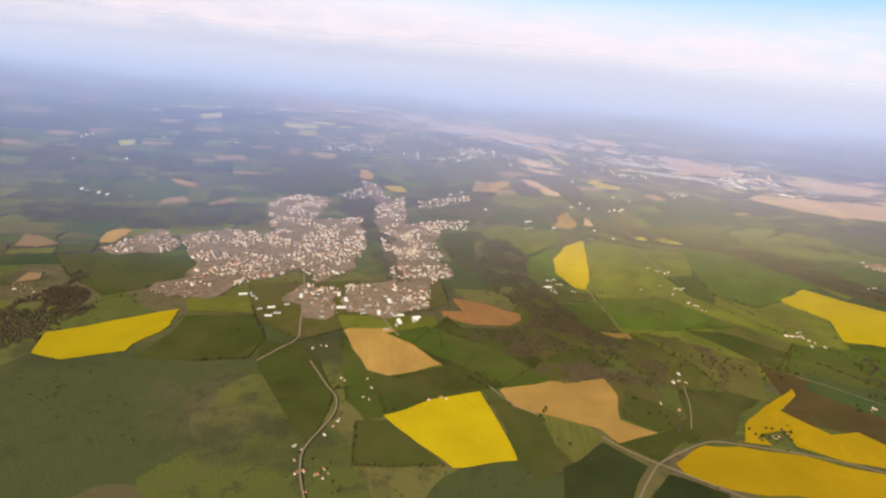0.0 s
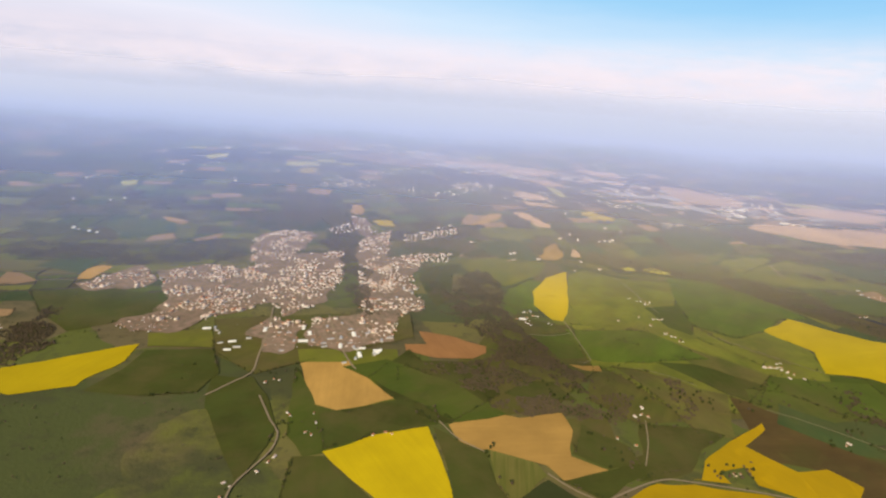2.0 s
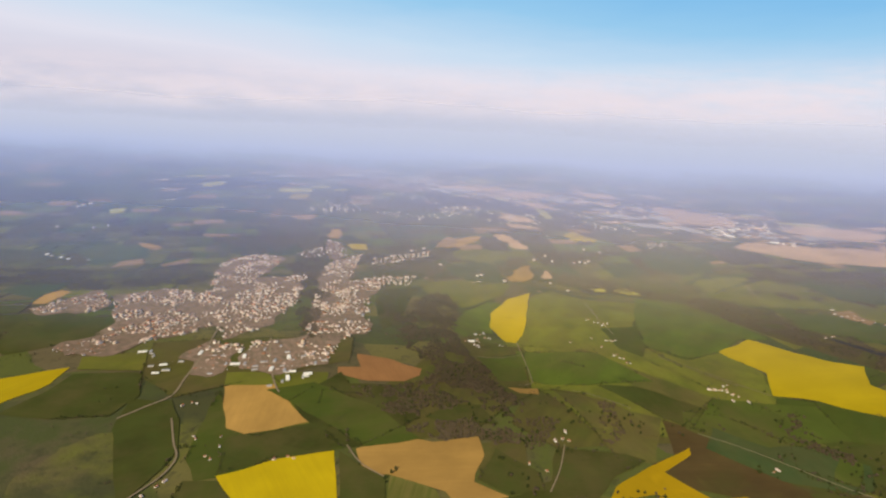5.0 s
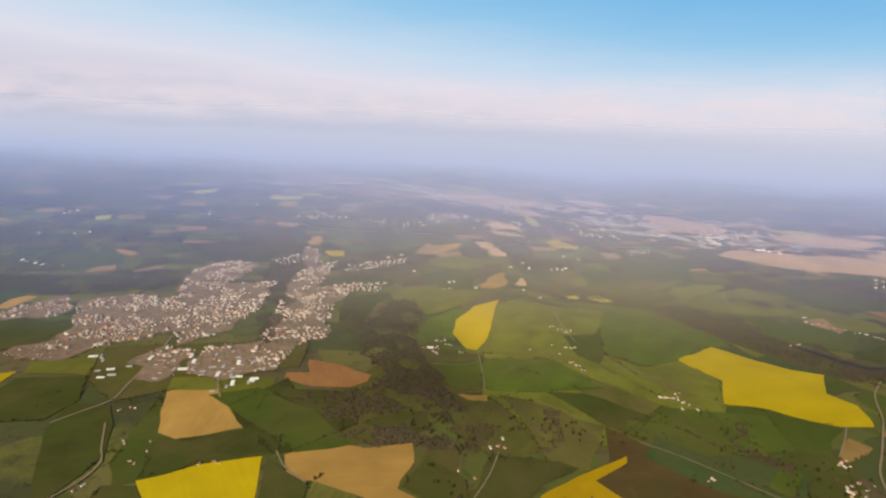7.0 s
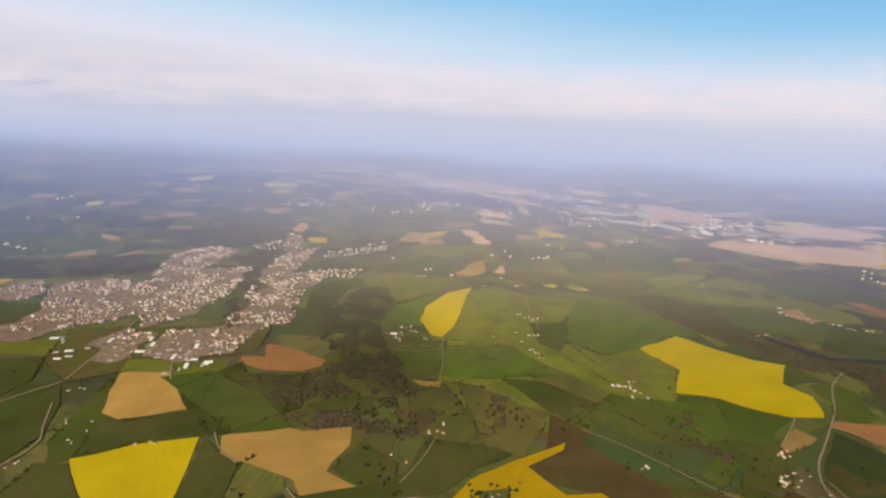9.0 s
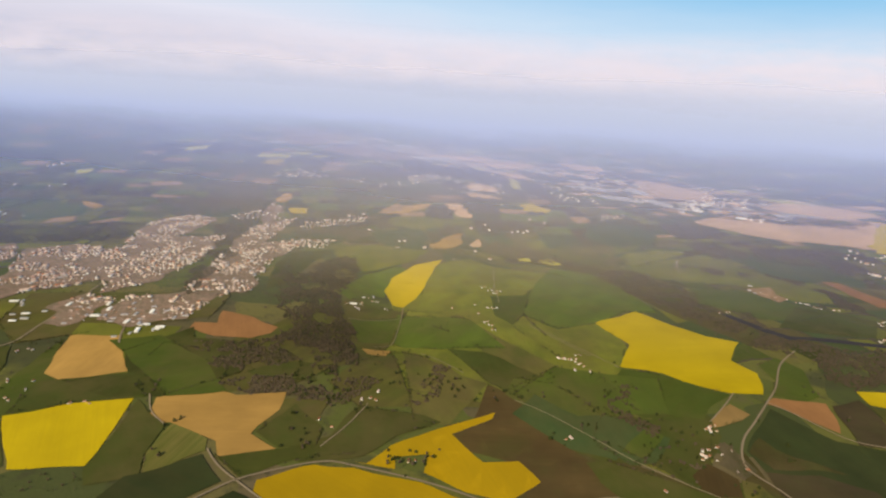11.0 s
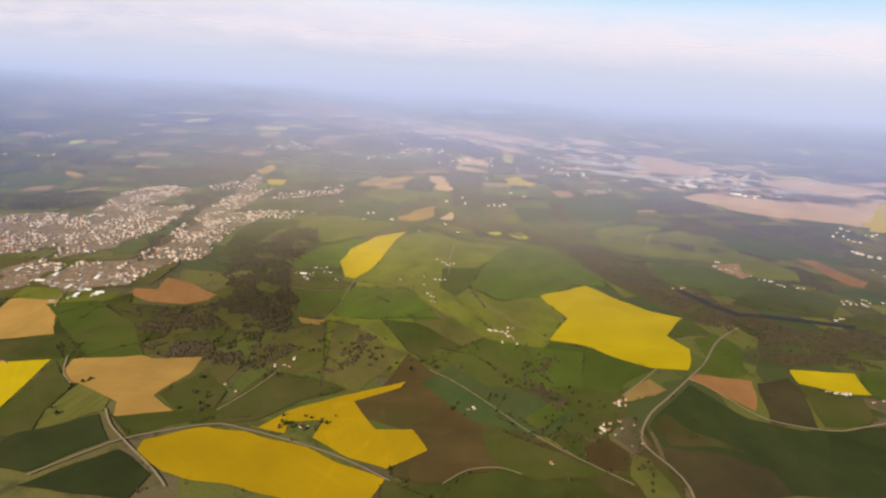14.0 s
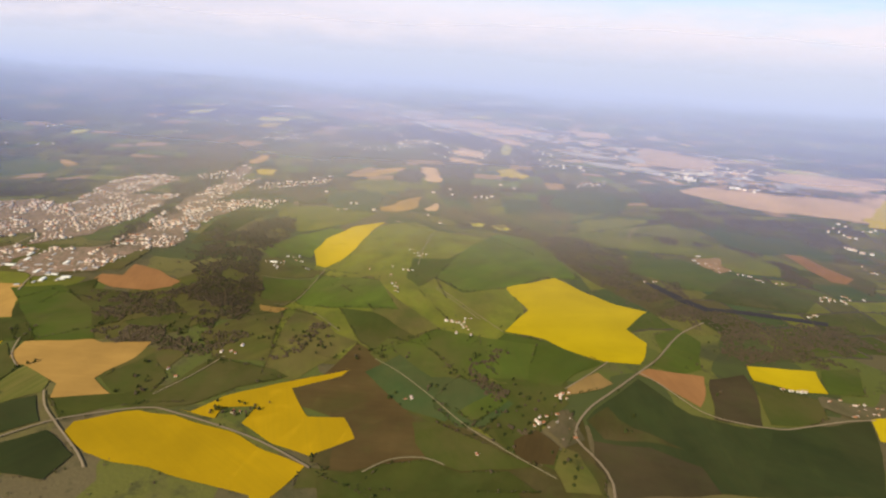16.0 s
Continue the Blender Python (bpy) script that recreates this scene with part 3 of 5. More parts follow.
def put(kinds, x, y, turn, rng, s=1.0):
    src = rng.choice(kinds)
    m = pose(x, y, height(x, y) + 0.6, 0, 0, turn)
    ob = src if src.name not in USED else copy_thing(src, m)
    USED.add(src.name)
    ob.matrix_basis = m @ Matrix.Diagonal((1.3 * s, 1.05 * s, 0.85 * s, 1))


def street_plots(pts, gap, rng):
    """Plots in pairs of rows along bending streets, with gaps."""
    cx, cy = sum(p[0] for p in pts) / len(pts), sum(p[1] for p in pts) / len(pts)
    reach = max(math.hypot(p[0] - cx, p[1] - cy) for p in pts)
    a = radians(20 + 50 * noise.noise(Vector((cx * 0.01, cy * 0.01, 9.0))))
    row, v, odd = [], -reach, 0
    while v < reach:
        u = -reach
        while u < reach:
            du, dv = 22 * noise.noise(Vector((u * 0.008, v * 0.008, cx))), 22 * noise.noise(Vector((u * 0.008, v * 0.008, cy)))
            x, y = cx + (u + du) * math.cos(a) - (v + dv) * math.sin(a), cy + (u + du) * math.sin(a) + (v + dv) * math.cos(a)
            x, y = x + rng.uniform(-1.2, 1.2), y + rng.uniform(-1.2, 1.2)
            if inside(pts, x, y) and noise.noise(Vector((x * 0.025, y * 0.025, 4.0))) > -0.13 and rng.random() < 0.76:
                row.append((x, y))
            u += gap * rng.uniform(0.78, 1.15)
        v, odd = v + gap * (1.05 if odd else 0.85), 1 - odd
    return row


def hamlet(gap, pts):
    """Houses in loose rows: the nearest are things of their own, those past y = 600 go into the joined rest."""
    rng = random.Random(int(sum(x * 5 + y * 3 for x, y in pts)))
    TOWNS.append(pts)
    if len(pts) >= 5:
        LEVEL[0] += 1
        sheet("ground", drape(soften(soften(pts, 9.0, 14.0), 6.0, 4.0), 0.3 + 0.004 * LEVEL[0]), *((YARD, "beige streets, gardens and yards of the town") if pts[0][0] < 300 else (GARDEN, "brown and green gardens round the village houses")), "ground", kind="structure")
    for x, y in (street_plots(pts, gap * 0.70, rng) if gap < 13 else scatter(pts, gap * 0.55, rng)):
        turn = 90 * (rng.random() < 0.2) + 60 * noise.noise(Vector((x * 0.004, y * 0.004, 9.0))) + rng.uniform(-8, 8) + 20
        if (y < 600 or x > 380) and y < 1000:
            put(HOUSES, x, y, turn, rng, rng.choice((0.13, 0.16, 0.20, 0.28)))
        else:
            REST.append((x, y, turn, rng.randrange(5), rng.choice((0.20, 0.24, 0.29, 0.35, 0.50))))


def farms(pts):
    rng = random.Random(len(pts) * 17)
    for x, y in pts:
        if y > 1000:
            REST.append((x, y, rng.uniform(0, 180), rng.choice((0, 1, 2, 4)), rng.uniform(0.4, 0.62) * (1.0 if y < 1500 else 1.5)))
            continue
        put(HOUSES, x, y, rng.uniform(0, 180), rng, rng.uniform(0.20, 0.32))
        if rng.random() < 0.6:
            put(HOUSES, x + rng.uniform(3.5, 6.5), y + rng.uniform(-4, 4), rng.uniform(0, 180), rng, rng.uniform(0.16, 0.28))


def barns(pts):
    rng = random.Random(len(pts) * 13)
    for x, y in pts:
        put(BARNS, x, y, rng.choice((10, 20, 100, 110)), rng, 0.8 if y > 1500 else rng.uniform(0.22, 0.36))


def far_houses():
    V, F, S, base = [], [], [], 0
    shapes, kinds, rng = [], [WALL, WALLCREAM, TILE, TILEDARK, SLATE, TERRA], random.Random(3)
    for src in HOUSES:
        got = []
        for ch in src.children:
            if ch.name.split(".")[0] in ("wall", "roof", "chimney"):
                me = ch.data
                me.calc_loop_triangles()
                co = np.array([v.co[:] for v in me.vertices])
                got.append((co, np.array([t.vertices[:] for t in me.loop_triangles]), kinds.index(me.materials[0])))
        shapes.append(got)
    for x, y, turn, kind, s in REST:
        a = radians(turn)
        rot = np.array(((math.cos(a), math.sin(a), 0), (-math.sin(a), math.cos(a), 0), (0, 0, 1)))
        for co, tri, slot in shapes[kind]:
            V.append((co * (1.35, 1.05, 1.25)) @ rot * s + (x, y, height(x, y) + 0.6))
            F.append(tri + base)
            S += [2 if slot == 5 and rng.random() < 0.65 else slot] * len(tri)
            base += len(co)
    ob = new("town_houses", mesh_of("town_houses", np.concatenate(V), np.concatenate(F), kinds, S))
    tagged(ob, "dense town of small white houses under clay roofs", "houses", kind="stuff")


# ---- the plan ----
pond([(736, 763), (752, 759), (779, 721), (804, 701), (837, 707), (891, 706), (943, 703), (938, 693), (886, 695), (833, 696), (797, 689), (769, 711), (745, 745)])
field("green_field", GRASS, "mid green spring grass and wheat field", [(246, 758), (270, 844), (343, 869), (408, 946), (494, 937), (616, 798), (558, 702), (573, 621), (572, 566), (618, 480), (598, 421), (567, 395), (521, 421), (450, 493), (332, 568), (270, 601)])
field("green_field", HEATH, "dull olive brown pasture, dimmed in its colour", [(474, 451), (522, 417), (563, 394), (598, 376), (615, 397), (631, 442), (635, 401), (643, 379), (642, 348), (500, 320), (435, 336), (460, 366)])
field("green_field", GRASS, "mid green spring grass and wheat field", [(-73, 554), (17, 570), (31, 458), (-20, 431), (-65, 502)])
field("green_field", OLIVE, "rough olive green pasture with worn brown patches", [(78, 524), (188, 740), (273, 740), (270, 577), (198, 470), (93, 427), (67, 453)])
field("green_field", OLIVE, "rough olive green pasture with worn brown patches", [(262, 576), (393, 637), (468, 554), (410, 476), (277, 450), (235, 487)])
field("green_field", GRASS, "mid green spring grass and wheat field", [(349, 650), (433, 667), (493, 583), (398, 481), (318, 489), (277, 597)])
field("green_field", DEEP, "deep green meadow with worn brownish patches", [(547, 491), (611, 509), (625, 482), (598, 437), (592, 376), (570, 391), (520, 434)])
field("green_field", HEATH, "dull olive brown pasture, dimmed in its colour", [(371, 1066), (403, 1145), (500, 1112), (608, 955), (668, 959), (717, 859), (769, 713), (724, 674), (658, 750), (589, 886), (526, 964), (445, 1052)])
field("green_field", WHEAT, "lush green field of winter wheat", [(511, 970), (571, 924), (617, 835), (646, 747), (594, 742), (550, 701), (494, 672), (447, 709), (465, 818)])
field("green_field", GRASS, "mid green spring grass and wheat field", [(447, 709), (494, 672), (550, 701), (571, 636), (559, 580), (519, 609), (474, 650)])
field("green_field", GRASSMID, "mid green field of young wheat", [(399, 775), (450, 788), (465, 818), (447, 709), (432, 676), (405, 699)])
field("green_field", OLIVE, "rough olive green pasture with worn brown patches", [(309, 689), (353, 707), (418, 628), (489, 564), (541, 505), (578, 463), (557, 456), (519, 481), (460, 545), (397, 592)])
field("green_field", DEEP, "deep green meadow with worn brownish patches", [(350, 595), (397, 592), (460, 545), (519, 481), (509, 468), (477, 463), (445, 490), (401, 522)])
field("green_field", GRASSMID, "mid green field of young wheat", [(540, 555), (584, 571), (630, 549), (659, 535), (611, 488), (578, 465), (549, 496)])
field("green_field", WHEAT, "lush green field of winter wheat", [(181, 832), (221, 877), (246, 880), (225, 823), (228, 777), (193, 769), (186, 733), (159, 750)])
field("green_field", GRASS, "mid green spring grass and wheat field", [(285, 822), (304, 917), (351, 982), (401, 946), (403, 802), (378, 749), (345, 708), (268, 745), (288, 782)])
field("green_field", GRASSMID, "mid green field of young wheat", [(203, 677), (265, 716), (269, 630), (231, 618)])
field("green_field", WHEAT, "lush green field of winter wheat", [(262, 727), (375, 685), (422, 605), (339, 595), (288, 612), (273, 630)])
field("green_field", OLIVE, "rough olive green pasture with worn brown patches", [(292, 602), (373, 530), (402, 519), (368, 438), (334, 438), (311, 522)])
field("stubble_field", TAN, "light tan stubble field of dry cropped straw", [(240, 598), (278, 602), (277, 575), (254, 577)])
field("green_field", TEAL, "cool blue green field of thick young wheat", [(130, 1097), (240, 1146), (268, 994), (203, 961), (153, 1018)])
field("green_field", GRASS, "mid green spring grass and wheat field", [(86, 949), (164, 987), (270, 987), (255, 920), (177, 841), (119, 878)])
field("green_field", DEEP, "deep green meadow with worn brownish patches", [(59, 712), (25, 832), (28, 894), (104, 935), (83, 864), (81, 746)])
field("green_field", GRASS, "mid green spring grass and wheat field", [(653, 963), (751, 1057), (849, 1128), (908, 1010), (970, 912), (953, 857), (886, 852), (837, 911), (746, 909), (690, 913)])
field("green_field", GRASSMID, "mid green field of young wheat", [(729, 874), (812, 885), (880, 838), (935, 817), (853, 765), (790, 756), (752, 786), (722, 800)])
field("green_field", DEEP, "deep green meadow with worn brownish patches", [(875, 825), (941, 812), (976, 793), (927, 724), (837, 724), (804, 732)])
field("green_field", TEAL, "cool blue green field of thick young wheat", [(919, 1121), (1056, 1101), (1118, 1046), (1070, 964), (1036, 1016), (977, 968), (911, 1018)])
field("green_field", GRASS, "mid green spring grass and wheat field", [(912, 1252), (964, 1243), (980, 1186), (934, 1186)])
field("green_field", HEATH, "dull olive brown pasture, dimmed in its colour", [(1069, 970), (1095, 884), (1055, 816), (1046, 852)])
field("green_field", GRASSMID, "mid green field of young wheat", [(720, 609), (751, 630), (769, 608), (753, 546), (726, 530), (705, 540), (722, 572)])
field("green_field", TEAL, "cool blue green field of thick young wheat", [(638, 1347), (767, 1369), (788, 1224), (729, 1163), (653, 1120), (603, 1189)])
field("green_field", WHEAT, "lush green field of winter wheat", [(646, 1102), (723, 1160), (724, 1142), (656, 1087)])
field("green_field", OLIVE, "rough olive green pasture with worn brown patches", [(499, 1134), (616, 1082), (655, 975), (608, 955), (548, 1041)])
field("green_field", GRASS, "mid green spring grass and wheat field", [(661, 1079), (772, 1138), (816, 1133), (745, 1055), (660, 976)])
field("green_field", GRASS, "mid green spring grass and wheat field", [(134, 1226), (237, 1272), (285, 1179), (228, 1140), (159, 1147)])
field("green_field", TEAL, "cool blue green field of thick young wheat", [(-664, 1027), (-630, 1080), (-557, 1115), (-488, 1012), (-525, 966), (-551, 926)])
field("green_field", TEAL, "cool blue green field of thick young wheat", [(-406, 1116), (-357, 1213), (-276, 1141), (-316, 1059)])
field("green_field", HEATH, "dull olive brown pasture, dimmed in its colour", [(-376, 1286), (-406, 1590), (-199, 1290), (-122, 1056), (-259, 1116)])
field("green_field", TEAL, "cool blue green field of thick young wheat", [(-377, 1112), (-246, 1213), (-187, 1110), (-302, 1052)])
field("green_field", DEEP, "deep green meadow with worn brownish patches", [(-47, 1047), (118, 1090), (156, 1010), (33, 941)])
field("green_field", GRASSMID, "mid green field of young wheat", [(-665, 1029), (-649, 1104), (-551, 1085), (-506, 1011), (-589, 973)])
field("green_field", DEEP, "deep green meadow with worn brownish patches", [(-520, 662), (-472, 673), (-350, 689), (-316, 614), (-354, 579), (-386, 554), (-452, 595)])
field("green_field", TEAL, "cool blue green field of thick young wheat", [(-590, 761), (-503, 741), (-515, 828), (-580, 810)])
field("green_field", DEEP, "deep green meadow with worn brownish patches", [(-816, 1004), (-717, 1014), (-617, 952), (-710, 900)])
field("stubble_field", ROSE, "dull pinkish brown field of dry bare soil", [(979, 2265), (1110, 2162), (1167, 1926), (997, 1846), (914, 1897)])
field("green_field", GRASSMID, "mid green field of young wheat", [(-91, 509), (-45, 448), (-24, 429), (30, 456), (74, 424), (18, 405), (-20, 373), (-40, 363), (-63, 391)])
field("green_field", DEEP, "deep green meadow with worn brownish patches", [(-50, 362), (-21, 368), (28, 318), (-44, 311)])
field("green_field", DEEP, "deep green meadow with worn brownish patches", [(179, 361), (205, 346), (213, 341), (236, 361), (267, 376), (296, 385), (314, 413), (275, 409), (235, 380), (204, 368)])
field("green_field", GRASSMID, "mid green field of young wheat", [(23, 527), (76, 522), (120, 493), (129, 457), (110, 435), (71, 427), (38, 459)])
field("green_field", OLIVE, "rough olive green pasture with worn brown patches", [(191, 446), (247, 458), (244, 413), (211, 393), (203, 400)])
field("green_field", DEEP, "deep green meadow with worn brownish patches", [(552, 569), (600, 565), (647, 540), (609, 491), (556, 479), (526, 506)])
field("green_field", DEEP, "deep green meadow with worn brownish patches", [(428, 521), (477, 506), (515, 486), (560, 478), (614, 490), (621, 458), (593, 417), (507, 411), (466, 430), (441, 473)])
field("green_field", TEAL, "cool blue green field of thick young wheat", [(509, 468), (531, 478), (572, 450), (549, 412), (528, 410), (501, 438)])
field("ploughed_field", EARTH, "brown bare earth field with faint rows", [(402, 516), (445, 490), (472, 462), (471, 436), (494, 409), (507, 384), (512, 369), (483, 358), (460, 345), (443, 341), (436, 370), (433, 396), (401, 404), (379, 406), (363, 436), (391, 453)])
field("stubble_field", TAN, "light tan stubble field of dry cropped straw", [(463, 449), (472, 462), (485, 452), (477, 437)])
field("green_field", DEEP, "deep green meadow with worn brownish patches", [(422, 338), (443, 340), (460, 343), (483, 357), (479, 332), (424, 320)])
field("green_field", HEATH, "dull olive brown pasture, dimmed in its colour", [(420, 363), (435, 372), (445, 342), (427, 345)])
field("rapeseed_field", RAPEPALE, "pale yellow rapeseed field just coming into flower", [(1342, 1998), (1445, 1998), (1510, 1920), (1409, 1898)])
field("stubble_field", FALLOW, "muted mauve brown fallow field", [(-453, 2529), (-163, 2523), (-102, 2339), (-347, 2355)])
field("stubble_field", TAN, "light tan stubble field of dry cropped straw", [(90, 1248), (162, 1379), (221, 1428), (211, 1350), (146, 1264)])
field("stubble_field", FALLOW, "muted mauve brown fallow field", [(-966, 3149), (-976, 3836), (-609, 3171), (-576, 2635), (-720, 2613)])
field("rapeseed_field", RAPE, "bright yellow rapeseed field in full flower", [(-376, 426), (-390, 463), (-360, 482), (-327, 508), (-285, 536), (-278, 499), (-281, 480), (-294, 455), (-293, 442), (-344, 420)])
field("rapeseed_field", RAPE, "bright yellow rapeseed field in full flower", [(-25, 373), (9, 395), (42, 413), (65, 420), (77, 378), (89, 331), (62, 324), (35, 316), (6, 342)])
field("rapeseed_field", RAPE, "bright yellow rapeseed field in full flower", [(224, 799), (227, 844), (257, 894), (304, 939), (292, 862), (277, 782), (265, 754), (247, 757)])
field("rapeseed_field", RAPE, "bright yellow rapeseed field in full flower", [(546, 701), (612, 747), (654, 700), (687, 676), (722, 665), (689, 613), (710, 586), (693, 538), (657, 538), (622, 549), (601, 568), (554, 580), (577, 635)])
field("rapeseed_field", RAPEDIM, "golden yellow rapeseed field, dimmed in its colour", [(412, 467), (409, 455), (371, 426), (402, 394), (431, 400), (448, 378), (423, 351), (390, 358), (354, 371), (353, 395), (328, 386), (330, 372), (295, 374), (306, 374), (321, 400), (359, 432)])
field("rapeseed_field", RAPEDIM, "golden yellow rapeseed field, dimmed in its colour", [(226, 341), (265, 365), (296, 367), (353, 360), (424, 339), (407, 296), (398, 308), (262, 314), (229, 327)])
field("rapeseed_field", RAPE, "bright yellow rapeseed field in full flower", [(804, 568), (873, 575), (866, 537), (842, 533), (819, 538), (802, 540)])
field("rapeseed_field", RAPE, "bright yellow rapeseed field in full flower", [(885, 503), (939, 520), (908, 470), (877, 474)])
field("rapeseed_field", RAPE, "bright yellow rapeseed field in full flower", [(-118, 1231), (-76, 1244), (-58, 1187), (-94, 1176)])
field("rapeseed_field", RAPE, "bright yellow rapeseed field in full flower", [(460, 1505), (505, 1560), (525, 1505), (561, 1471), (538, 1419), (483, 1417)])
field("rapeseed_field", RAPE, "bright yellow rapeseed field in full flower", [(-540, 1995), (-485, 2070), (-445, 1945), (-500, 1880)])
field("rapeseed_field", RAPEPALE, "pale yellow rapeseed field just coming into flower", [(445, 2025), (480, 1950), (480, 1780), (455, 1770), (435, 1905)])
field("rapeseed_field", RAPE, "bright yellow rapeseed field in full flower", [(1705, 1765), (1500, 1610), (1276, 1276), (1414, 1289)])
field("rapeseed_field", RAPEPALE, "pale yellow rapeseed field just coming into flower", [(444, 1058), (474, 1073), (480, 1037), (456, 1032)])
field("rapeseed_field", RAPEPALE, "pale yellow rapeseed field just coming into flower", [(494, 1051), (525, 1055), (537, 991), (509, 1012)])
field("rapeseed_field", RAPEPALE, "pale yellow rapeseed field just coming into flower", [(-924, 1488), (-905, 1535), (-856, 1464), (-873, 1423)])
field("rapeseed_field", RAPEPALE, "pale yellow rapeseed field just coming into flower", [(-1010, 2195), (-965, 2345), (-895, 2185), (-930, 2065)])
field("stubble_field", TAN, "light tan stubble field of dry cropped straw", [(-90, 517), (-63, 535), (-44, 545), (-25, 521), (0, 487), (31, 464), (-1, 446), (-26, 432), (-50, 442)])
field("ploughed_field", CLAY, "freshly ploughed field of reddish clay soil", [(29, 567), (25, 584), (51, 588), (41, 625), (54, 625), (108, 605), (128, 600), (127, 580), (112, 560), (67, 556)])
field("stubble_field", TAN, "light tan stubble field of dry cropped straw", [(84, 424), (123, 450), (155, 444), (201, 460), (204, 431), (197, 391), (226, 377), (205, 369), (183, 360), (171, 377), (141, 385), (119, 395), (105, 389), (91, 408)])
field("striped_field", STRIPE, "green and tan field striped with crop rows", [(122, 394), (163, 378), (170, 364), (138, 331), (126, 353)])
field("ploughed_field", CLAY, "freshly ploughed field of reddish clay soil", [(702, 533), (753, 534), (750, 512), (736, 481), (721, 495), (704, 514), (689, 520)])
field("stubble_field", STRAW, "weathered ochre stubble field beside the road", [(621, 485), (652, 515), (663, 499), (649, 487), (618, 471)])
field("ploughed_field", CLAY, "freshly ploughed field of reddish clay soil", [(1010, 996), (1040, 992), (1049, 937), (1068, 892), (1044, 860), (1023, 864), (1014, 915)])
field("ploughed_field", FALLOW, "muted mauve brown fallow field", [(-587, 676), (-607, 726), (-585, 724), (-539, 700), (-560, 680)])
field("ploughed_field", FALLOW, "muted mauve brown fallow field", [(-502, 569), (-507, 598), (-489, 600), (-482, 584)])
field("stubble_field", TAN, "light tan stubble field of dry cropped straw", [(-492, 717), (-507, 761), (-498, 784), (-478, 780), (-474, 721)])
field("stubble_field", TAN, "light tan stubble field of dry cropped straw", [(264, 1006), (287, 1103), (325, 1154), (328, 1087), (313, 1026)])
field("stubble_field", ROSE, "dull pinkish brown field of dry bare soil", [(343, 1097), (364, 1142), (375, 1098), (355, 1067)])
field("stubble_field", ROSE, "dull pinkish brown field of dry bare soil", [(244, 1451), (293, 1467), (347, 1292), (303, 1291), (279, 1357)])
field("stubble_field", FALLOW, "muted mauve brown fallow field", [(106, 1240), (101, 1317), (135, 1401), (158, 1307)])
field("ploughed_field", FALLOW, "muted mauve brown fallow field", [(-523, 967), (-495, 999), (-470, 959), (-512, 925)])
field("ploughed_field", FALLOW, "muted mauve brown fallow field", [(-439, 961), (-403, 1027), (-393, 985), (-421, 946)])
field("stubble_field", TAN, "light tan stubble field of dry cropped straw", [(-589, 1119), (-560, 1125), (-509, 1089), (-509, 1068), (-555, 1088)])
field("stubble_field", TAN, "light tan stubble field of dry cropped straw", [(-201, 1402), (-176, 1398), (-148, 1294), (-186, 1278)])
field("stubble_field", ROSE, "dull pinkish brown field of dry bare soil", [(934, 1454), (1010, 1555), (1110, 1545), (1250, 1545), (1405, 1580), (1550, 1665), (1307, 1314), (1221, 1330), (1137, 1330), (1057, 1347), (998, 1409)])
field("stubble_field", ROSE, "dull pinkish brown field of dry bare soil", [(1250, 1785), (1405, 1925), (1570, 1915), (1680, 1825), (1440, 1655), (1380, 1720), (1325, 1730)])
field("stubble_field", ROSE, "dull pinkish brown field of dry bare soil", [(965, 2235), (1060, 2175), (1200, 2005), (1135, 1820), (990, 1820), (925, 1860)])
field("green_field", OLIVE, "rough olive green pasture with worn brown patches", [(-232, 615), (-163, 638), (-88, 657), (24, 676), (36, 605), (-32, 561), (-70, 534), (-132, 489), (-196, 531)])
field("stubble_field", FALLOW, "muted mauve brown fallow field", [(-1105, 3195), (-1120, 3515), (-1015, 3680), (-780, 3335), (-785, 3140), (-930, 3130)])
field("stubble_field", FALLOW, "muted mauve brown fallow field", [(-905, 2830), (-845, 3060), (-630, 2985), (-620, 2785), (-745, 2690)])
field("stubble_field", FALLOW, "muted mauve brown fallow field", [(-612, 1415), (-537, 1445), (-511, 1395), (-576, 1346)])
field("stubble_field", FALLOW, "muted mauve brown fallow field", [(-475, 1665), (-450, 1685), (-400, 1525), (-425, 1510)])
field("stubble_field", FALLOW, "muted mauve brown fallow field", [(-500, 2625), (-255, 2765), (-235, 2565), (-455, 2405)])
field("stubble_field", ROSE, "dull pinkish brown field of dry bare soil", [(15, 2620), (365, 2650), (360, 2475), (45, 2435)])
field("stubble_field", FALLOW, "muted mauve brown fallow field", [(-200, 2450), (-40, 2575), (-10, 2380), (-170, 2280)])
field("stubble_field", ROSE, "dull pinkish brown field of dry bare soil", [(295, 1855), (395, 1770), (410, 1690), (305, 1760)])
field("stubble_field", ROSE, "dull pinkish brown field of dry bare soil", [(290, 1650), (390, 1610), (420, 1560), (315, 1560)])
field("stubble_field", FALLOW, "muted mauve brown fallow field", [(-1180, 1560), (-1120, 1590), (-1060, 1515), (-1109, 1483)])
field("stubble_field", FALLOW, "muted mauve brown fallow field", [(-1173, 1384), (-1116, 1389), (-1070, 1337), (-1124, 1323)])
field("stubble_field", FALLOW, "muted mauve brown fallow field", [(-640, 1356), (-582, 1360), (-574, 1323), (-628, 1313)])
field("green_field", GRASS, "mid green spring grass and wheat field", [(-100, 550), (-56, 557), (-29, 533), (-91, 519)])
field("green_field", DEEP, "deep green meadow with worn brownish patches", [(32, 572), (49, 546), (116, 551), (138, 484), (82, 425), (37, 449), (-7, 498)])
